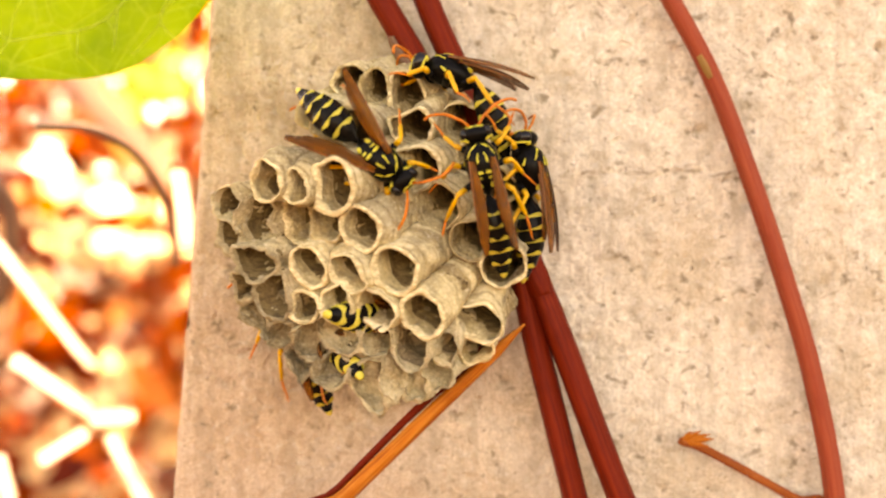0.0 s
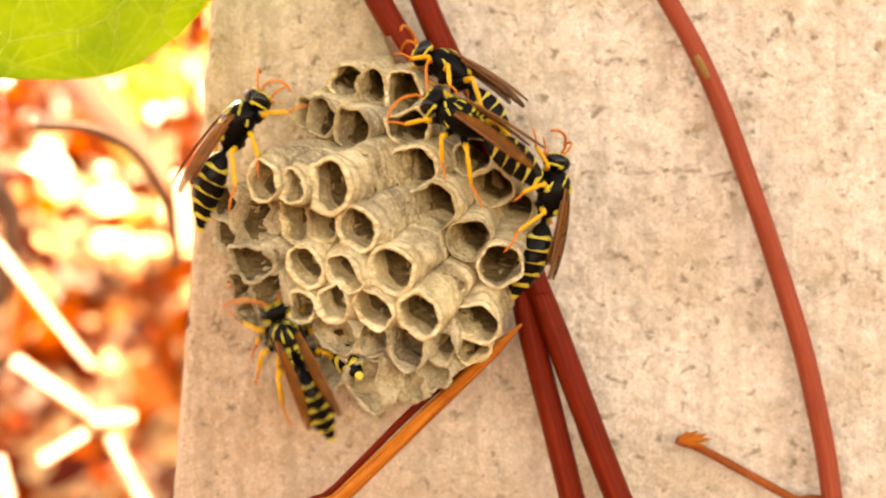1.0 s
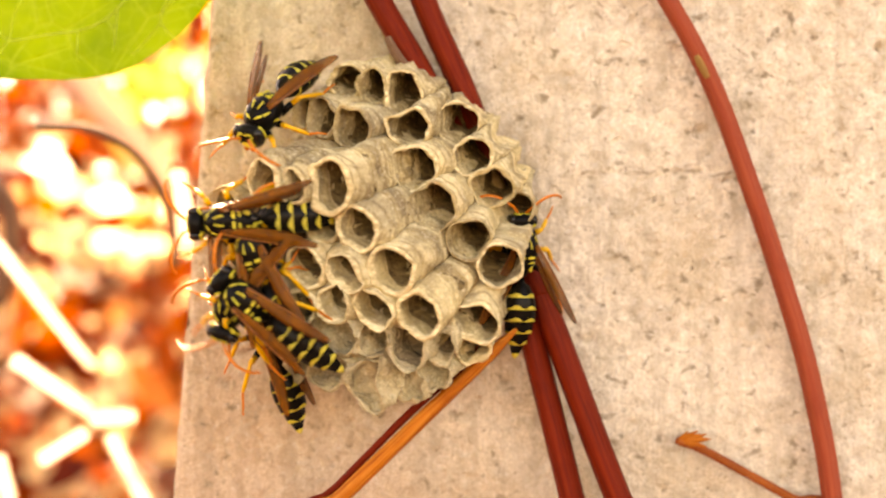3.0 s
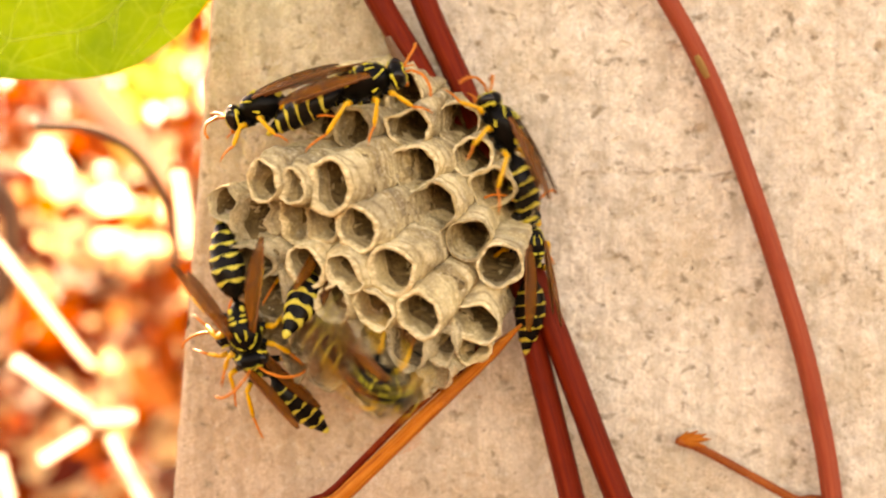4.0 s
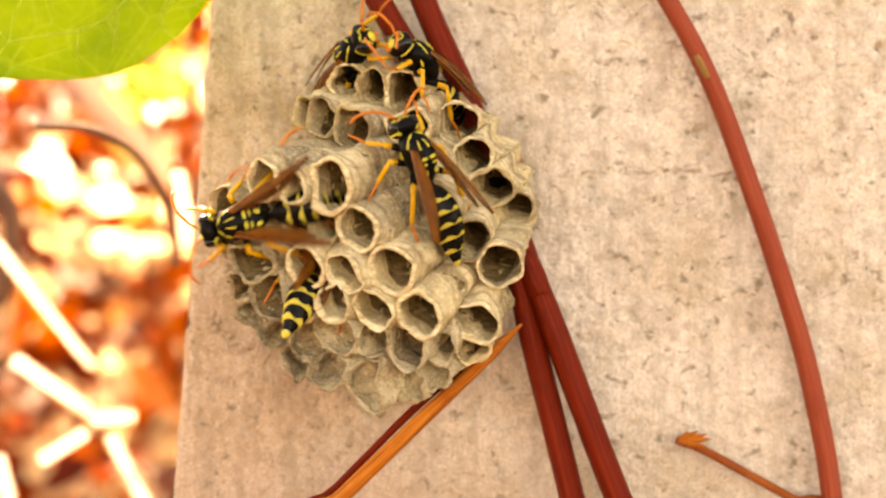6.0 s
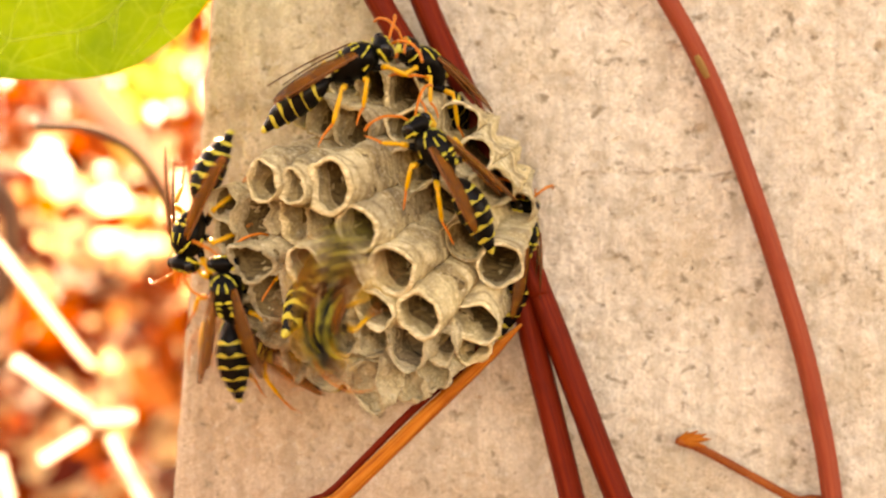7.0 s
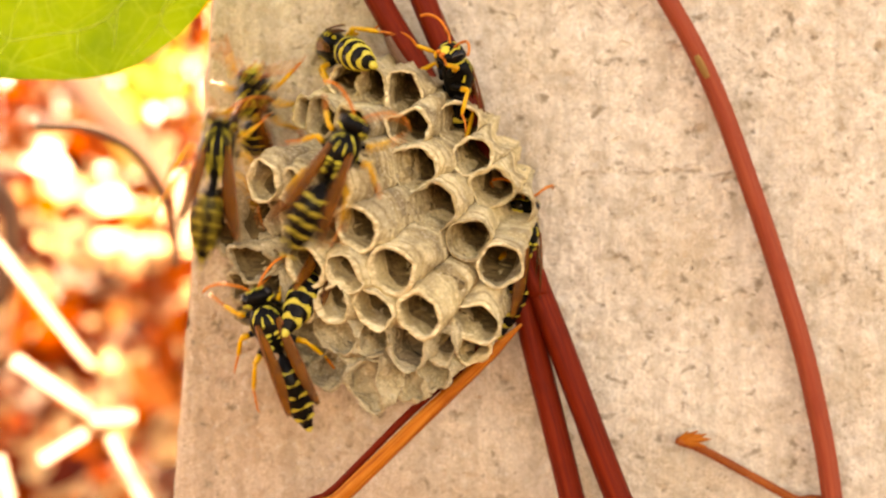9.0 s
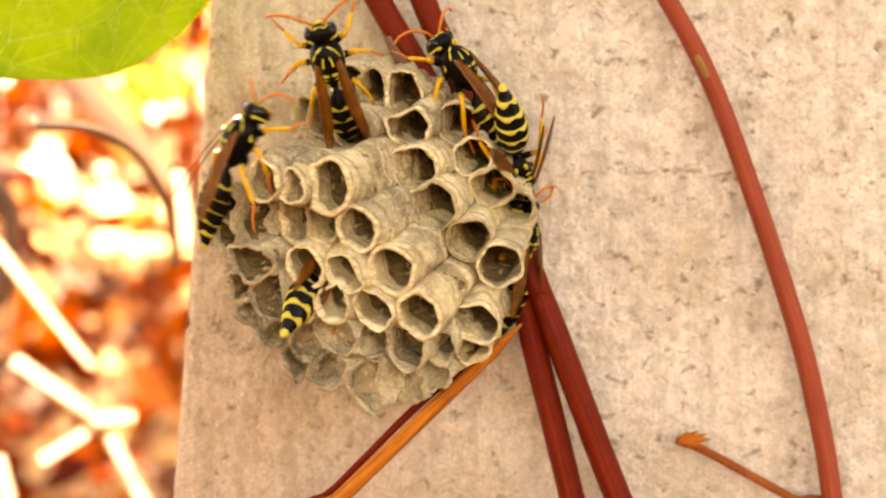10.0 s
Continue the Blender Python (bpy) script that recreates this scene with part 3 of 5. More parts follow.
# ---- the green leaf ----
def build_leaf():
    c = at_depth(-41.6, 37.2, -6)
    R = 17.7
    leaf = tagged(new("leaf"), "fresh bright green leaf with pale net veins lit from behind", "leaf")

    def skin(x, z):
        return -1.2 * ((x / 20) ** 2 + (z / 20) ** 2) + 0.35 * noise.noise(Vector((x * 0.16, z * 0.16, 3))) + 0.08 * noise.noise(Vector((x * 0.6, z * 0.6, 1)))

    rows = []
    for k in range(25):
        s = k / 24
        row = []
        for i in range(96):
            a = 2 * math.pi * i / 96
            wav = 1 + 0.006 * math.sin(9 * a) + 0.004 * abs(math.sin(21 * a)) + 0.008 * noise.noise(Vector((math.cos(a) * 6, math.sin(a) * 6, 0)))
            x = R * s * wav * math.cos(a) * (1.0 if math.cos(a) > 0 else 2.1)
            z = R * s * wav * math.sin(a) * (1.0 if math.sin(a) < 0 else 1.15)
            row.append((x, z))
        rows.append(row)
    bm = bmesh.new()
    front = [[c + Vector((x, skin(x, z), z)) for x, z in row] for row in rows[1:]]
    loft(bm, front, close_end=False)
    part("blade", bm, GREEN_LEAF, leaf)
    veins = (((-34.9, 27.9), (-37.2, 25.5), (-39.9, 24.2), (-44.0, 23.6), (-47.7, 23.0), (-49.3, 24.4)),
             ((-47.7, 23.0), (-47.4, 25.8), (-46.5, 27.9)),
             ((-36.0, 26.4), (-36.1, 23.8), (-36.3, 21.7)),
             ((-29.0, 27.9), (-30.9, 26.2), (-31.1, 24.8), (-33.1, 22.4)),
             ((-31.1, 24.8), (-30.1, 23.7), (-29.0, 22.8)),
             ((-40.3, 24.0), (-40.3, 20.7)),
             ((-47.7, 23.0), (-48.6, 21.8), (-49.4, 21.4)),
             ((-37.2, 25.5), (-36.2, 23.8)),
             ((-30.2, 27.9), (-30.9, 26.2)),
             ((-33.1, 22.4), (-34.1, 21.3)))
    for k, v in enumerate(veins):
        bm = bmesh.new()
        pts = []
        for u, w in v:
            q = at_depth(u, w, -6.3)
            pts.append(Vector((q.x, c.y + skin(q.x - c.x, q.z - c.z) - 0.01, q.z)))
        tube(bm, curve_points(pts, 3), (0.05, 0.03) if k else (0.07, 0.055), 8)
        part("vein", bm, LEAF_VEIN, leaf, "pale green vein")
    bm = bmesh.new()
    tube(bm, curve_points([c + Vector((-36.5, -3.5, 0)), c + Vector((-46, -4, -3)), c + Vector((-62, 0, -60)), c + Vector((-70, 2, -287))], 8), (0.7, 1.3), 10)
    part("leaf_stalk", bm, LEAF_VEIN, leaf, "thin pale green leaf stalk")
    return leaf


LEAF_VEIN = leaf_blade("leaf_vein", (0.55, 0.68, 0.13), (0.65, 0.78, 0.20), (0.6, 0.7, 0.2), 300, 0.5)
build_leaf()


# ---- the sunlit thicket beyond the wall's end ----
def dead_leaf_spot(rnd):
    y = rnd.uniform(380, 1050)
    top = 0.27 * (y + 110) + 12
    reach = 480 * math.sqrt(1 - ((y - 700) / 420) ** 2)
    return Vector((rnd.uniform(-330 - reach, min(-20 - 0.03 * y, -330 + reach)), y, rnd.uniform(-250, top)))


def yellow_leaf_spot(rnd):
    y = rnd.uniform(330, 420)
    return Vector((rnd.gauss(-136, 16), y, rnd.gauss(80, 24)))


def build_thicket(name, label, count, spot, material, seed):
    """A loose bank of curled leaves."""
    rnd = random.Random(seed)
    bm = bmesh.new()
    for _ in range(count):
        c = spot(rnd)
        size = rnd.uniform(7, 21) + 0.010 * c.y
        turn = Euler((rnd.uniform(0, 6.3), rnd.uniform(0, 6.3), rnd.uniform(0, 6.3))).to_matrix()
        curl = rnd.uniform(-0.5, 0.9)
        vs = []
        for i in range(5):
            t = i / 4
            w = size * 0.42 * math.sin(math.pi * (0.06 + 0.9 * t)) ** 0.8
            for side in (-1, 0, 1):
                p = Vector((side * w, size * (t - 0.5) * 1.5, size * curl * (0.5 * abs(side) * w / size + (t - 0.5) ** 2)))
                vs.append(bm.verts.new((c + turn @ p) * MM))
        for i in range(4):
            for j in range(2):
                bm.faces.new((vs[i * 3 + j], vs[i * 3 + j + 1], vs[i * 3 + j + 4], vs[i * 3 + j + 3]))
    tagged(new(name, mesh(bm, name, material)), label, "leaves", kind="stuff")


def build_grass(points, y, r, material, name, label):
    bm = bmesh.new()
    tube(bm, curve_points([at_depth(u, v, y) for u, v in points], 6), r, 10)
    return tagged(new(name, mesh(bm, name, material)), label, name.replace("_", " "), "dry stalks" if name == "dry_stalk" else "")


build_thicket("dry_leaves", "sunlit orange and brown dry leaves", 4600, dead_leaf_spot, DRY_LEAF, 5)
build_thicket("yellow_leaves", "sunlit yellowing leaves among the dry ones", 13, yellow_leaf_spot, YELLOW_LEAF, 8)
for pts, depth, r in ((((-56, 9), (-49, 0), (-44, -6.5), (-38.6, -13.2)), 90, (1.8, 1.5)),
                      (((-47.4, -12.2), (-43, -15.2), (-39.0, -18.0)), 100, (2.0, 2.0)),
                      (((-38.8, -18.8), (-36.5, -18.6), (-34.2, -18.5)), 104, (2.2, 2.0)),
                      (((-36.8, -20.6), (-34.8, -24.4), (-31.0, -32)), 90, (1.7, 2.0)),
                      (((-44.4, -23.4), (-42, -21.8), (-39.6, -20.4)), 110, (1.9, 1.9)),
                      (((-49.2, -23), (-48.0, -28), (-48.5, -32)), 120, (1.9, 1.9))):
    build_grass(pts, depth, tuple(0.74 * q for q in r), DRY_GRASS, "dry_stalk", "sun-bleached pale dry stalk")
# pale bar added in place of a blurred bright highlight by the wall's end
build_grass(((-29.3, 8.6), (-28.7, 5.0), (-28.3, 0.2)), 80, (1.3, 1.6), DRY_GRASS, "dry_stalk", "sun-bleached pale dry stalk")
build_grass(((-40.5, 19.5), (-38.0, 16.0), (-34.4, 12.2), (-30.2, 6.6)), 300, (6.5, 5.0), PINK_STALK, "dry_stalk", "broad pinkish dry stalk")
build_grass(((-45, 13.5), (-39, 13.2), (-34, 10.5), (-30.5, 5), (-29.5, -2)), 70, (0.9, 0.6), DARK_TWIG, "bent_twig", "thin dark brown bent twig")
build_grass(((-54, 10), (-48.6, 6), (-47.6, 1), (-49, -6)), 140, (2.4, 2.0), DARK_TWIG, "bent_twig", "thick dark brown twig in shade")


# ---- wasps ----
def build_leg(wasp, side, hip, knee, ankle, toe):
    """A black thigh that hinges at the hip, with a yellow shin and an orange foot."""
    flip = Vector((side, 1, 1))
    hip, knee, ankle, toe = [Vector(p) * flip for p in (hip, knee, ankle, toe)]
    knee, ankle, toe = [hip + (p - hip) * 0.88 for p in (knee, ankle, toe)]
    bm = bmesh.new()
    k = knee - hip
    tube(bm, [Vector((0, 0, 0)), k * 0.25, k * 0.62], (0.46, 0.40, 0.34), 10)
    tube(bm, [k * 0.60, k * 0.85, k * 1.02], (0.33, 0.32, 0.26), 10, slot=1)
    leg = part("leg", bm, (BLACK, LEG_YELLOW), wasp, at=hip)
    bm = bmesh.new()
    a = ankle - hip
    tube(bm, [k, k.lerp(a, 0.3), k.lerp(a, 0.8), a], (0.17, 0.25, 0.25, 0.15), 9)
    part("shin", bm, LEG_YELLOW, leg, "yellow-orange shin")
    bm = bmesh.new()
    e = toe - hip
    bend = a.lerp(e, 0.5) + Vector((0, 0, 0.15))
    tube(bm, curve_points([a, bend, e], 4), (0.16, 0.10), 8)
    tube(bm, [e, e + (e - bend).normalized() * 0.3 + Vector((0.12, 0, -0.15))], (0.08, 0.02), 5)
    part("foot", bm, ORANGE, leg, "orange foot")
    return leg


def build_wing(wasp, side, root, length, width, spread, lift, droop):
    """A narrow amber blade folded along the body, thick at its front edge."""
    bm = bmesh.new()
    a = radians(spread)
    along = Vector((side * math.sin(a), -math.cos(a), 0))
    across = Vector((-side * math.cos(a) * 0.84, -math.sin(a) * 0.84, 0.54))
    rings = []
    for k in range(13):
        t = k / 12
        w = width * (0.16 + 0.84 * math.sin(math.pi * min(1, 0.08 + 0.80 * t)) ** 0.8) * (1 if t < 0.9 else 1 - 3.2 * (t - 0.9))
        c = along * length * t + Vector((0, 0, lift * t - droop * t * t))
        thick = 0.05
        ring = []
        for s, h in ((0, 0.10), (0.12, thick + 0.05), (0.5, thick + 0.10), (1, 0.02), (0.5, 0.04), (0.12, -0.04)):
            ring.append(c + across * (s - 0.3) * w + Vector((0, 0, h)))
        rings.append(ring)
    loft(bm, rings)
    wing = part("wing", bm, WING, wasp, at=root)
    bm = bmesh.new()
    tube(bm, [along * length * t + Vector((0, 0, lift * t - droop * t * t + 0.08)) - across * 0.28 * width * (0.2 + 0.7 * math.sin(math.pi * min(1, 0.1 + t * 0.8)))
              for t in [i / 8 for i in range(8)]], (0.13, 0.05), 6)
    part("wing_vein", bm, WING_VEIN, wing, "dark brown front vein")
    return wing


def build_wasp():
    wasp = tagged(new("wasp"), "black and yellow paper wasp with amber wings crawling on the nest", "wasp", "wasps on the nest")
    # middle body with its yellow marks
    bm = bmesh.new()
    spun(bm, ((2.75, 0.0, 0.55, 0.6), (2.45, 0.05, 1.15, 1.1), (1.8, 0.15, 1.6, 1.5), (0.9, 0.2, 1.78, 1.72), (0.0, 0.15, 1.74, 1.72),
              (-0.9, 0.0, 1.55, 1.6), (-1.7, -0.15, 1.2, 1.3), (-2.3, -0.35, 0.75, 0.85), (-2.7, -0.5, 0.35, 0.4)), 20)
    thorax = part("thorax", bm, BLACK, wasp)
    marks = (((0.48, -0.62, 1.56), (0.44, 0.19, 0.15)), ((0.52, -1.15, 1.28), (0.46, 0.13, 0.13)), ((0.62, -1.72, 0.76), (0.24, 0.52, 0.26)),
             ((1.52, 0.45, 0.62), (0.13, 0.34, 0.14)))
    for side in (1, -1):
        for (x, y, z), (a, b, c) in marks:
            bm = bmesh.new()
            egg(bm, (side * x, y, z), a * 1.15, b, c * 1.1, 10, 6)
            part("yellow_mark", bm, YELLOW, thorax, "yellow mark")
        for line, r in ((((0.12, 2.28, 1.05), (0.62, 2.02, 1.22), (1.08, 1.55, 1.20), (1.38, 0.95, 1.10)), (0.17, 0.11)),
                        (((0.30, 1.35, 1.72), (0.46, 0.85, 1.83), (0.50, 0.35, 1.86)), (0.07, 0.10)),
                        (((1.35, 1.75, 0.30), (1.62, 1.10, 0.10), (1.72, 0.55, -0.20)), (0.12, 0.16))):
            bm = bmesh.new()
            tube(bm, curve_points([(side * x, y, z) for x, y, z in line], 4), r, 8)
            part("yellow_line", bm, YELLOW, thorax, "yellow line")
    # head
    bm = bmesh.new()
    egg(bm, (0, 0, 0), 1.74, 1.02, 1.5, 18, 10)
    head = part("head", bm, BLACK, wasp, at=(0, 3.45, -0.15))
    for side in (1, -1):
        bm = bmesh.new()
        egg(bm, (side * 1.22, 0.12, 0.22), 0.52, 0.72, 1.02, 12, 8)
        part("eye", bm, EYE_BLACK, head, "shiny black eye")
        bm = bmesh.new()
        tube(bm, curve_points([(side * 0.08, 0.78, 0.82), (side * 0.52, 0.72, 0.92), (side * 0.86, 0.62, 0.62)], 4), (0.11, 0.09), 8)
        egg(bm, (side * 1.0, -0.62, 0.62), 0.26, 0.16, 0.34, 8, 6)
        tube(bm, curve_points([(side * 1.12, -0.52, 0.98), (side * 1.52, -0.42, 0.45), (side * 1.60, -0.36, -0.2), (side * 1.36, -0.28, -0.8)], 4), (0.13, 0.12), 8)
        tube(bm, curve_points([(side * 0.80, 0.72, 0.70), (side * 0.74, 0.84, 0.15), (side * 0.92, 0.72, -0.55)], 4), (0.14, 0.13), 8)
        part("yellow_mark", bm, YELLOW, head, "yellow mark")
        bm = bmesh.new()
        base = Vector((side * 0.42, 0.85, 0.35))
        tube(bm, [base, base + Vector((side * 0.7, 0.75, 0.45))], (0.15, 0.13), 8)
        tube(bm, curve_points([base + Vector((side * 0.7, 0.75, 0.45)), base + Vector((side * 2.2, 1.7, 0.5)), base + Vector((side * 3.6, 2.0, 0.0)), base + Vector((side * 4.4, 1.8, -0.7))], 5),
             (0.165, 0.15), 8)
        part("antenna", bm, ORANGE, head, "orange feeler")
        bm = bmesh.new()
        egg(bm, (side * 0.38, 0.72, -1.18), 0.3, 0.26, 0.34, 8, 6)
        part("jaw", bm, ORANGE, head, "orange-brown jaw")
    bm = bmesh.new()
    egg(bm, (0, 0.62, -0.42), 0.84, 0.44, 0.70, 12, 8)
    part("face_plate", bm, YELLOW, head, "yellow face plate")
    # hind body
    bm = bmesh.new()
    sections = [(0.25, 0.0, 0.22, 0.24), (-0.4, 0.02, 0.36, 0.38)]
    for i in range(6):
        y0 = -0.85 - 1.34 * i
        r0 = (1.05, 1.78, 2.04, 1.90, 1.50, 0.95)[i]
        r1 = (1.74, 2.06, 2.00, 1.68, 1.12, 0.38)[i]
        for t, f in ((0.0, 0.955), (0.35, 1.0), (0.8, 1.0), (0.97, 0.985)):
            y = y0 - 1.34 * t
            r = 0.89 * (r0 + (r1 - r0) * t) * f
            sections.append((y, -0.028 * (y + 0.8) ** 2, r, r * 0.93))
    sections.append((-9.1, -1.85, 0.1, 0.1))
    spun(bm, sections, 22)
    part("abdomen", bm, SHELL, wasp, "black abdomen with wavy yellow bands", at=(0, -2.75, -0.45))
    # wings and legs
    for side in (1, -1):
        build_wing(wasp, side, (side * 1.15, 0.75, 1.45), 9.7, 1.4, 3, 0.9, 1.0)
        build_wing(wasp, side, (side * 1.1, -0.5, 1.25), 7.0, 1.15, 2, 0.4, 0.9)
        build_leg(wasp, side, (0.75, 1.7, -1.1), (2.6, 3.0, -0.7), (3.6, 4.6, -2.4), (4.4, 6.4, -3.1))
        build_leg(wasp, side, (0.95, 0.2, -1.25), (3.4, 0.6, -0.4), (4.8, -0.9, -2.6), (6.2, -2.2, -3.2))
        build_leg(wasp, side, (0.85, -1.2, -1.2), (3.1, -2.8, 0.1), (4.6, -5.8, -2.3), (5.2, -8.4, -3.2))
    return wasp


def crawl(u, v, y, heading, roll=0.0, pitch=0.0):
    """A wasp's pose: its place, the way its head points across the comb's face (0: +x, 90: up), its lean about its own length
    and the tilt of its head out of the comb."""
    h, p, r = radians(heading), radians(pitch), radians(roll)
    flat = Vector((math.cos(h), 0, math.sin(h)))
    out = Vector((0, -1, 0))
    ahead = flat * math.cos(p) + out * math.sin(p)
    back = out * math.cos(p) - flat * math.sin(p)
    back = back * math.cos(r) + ahead.cross(back) * math.sin(r)
    right = ahead.cross(back)
    m = Matrix((right, ahead, back)).transposed().to_4x4()
    m.translation = at_depth(u, v, y) * MM
    return m


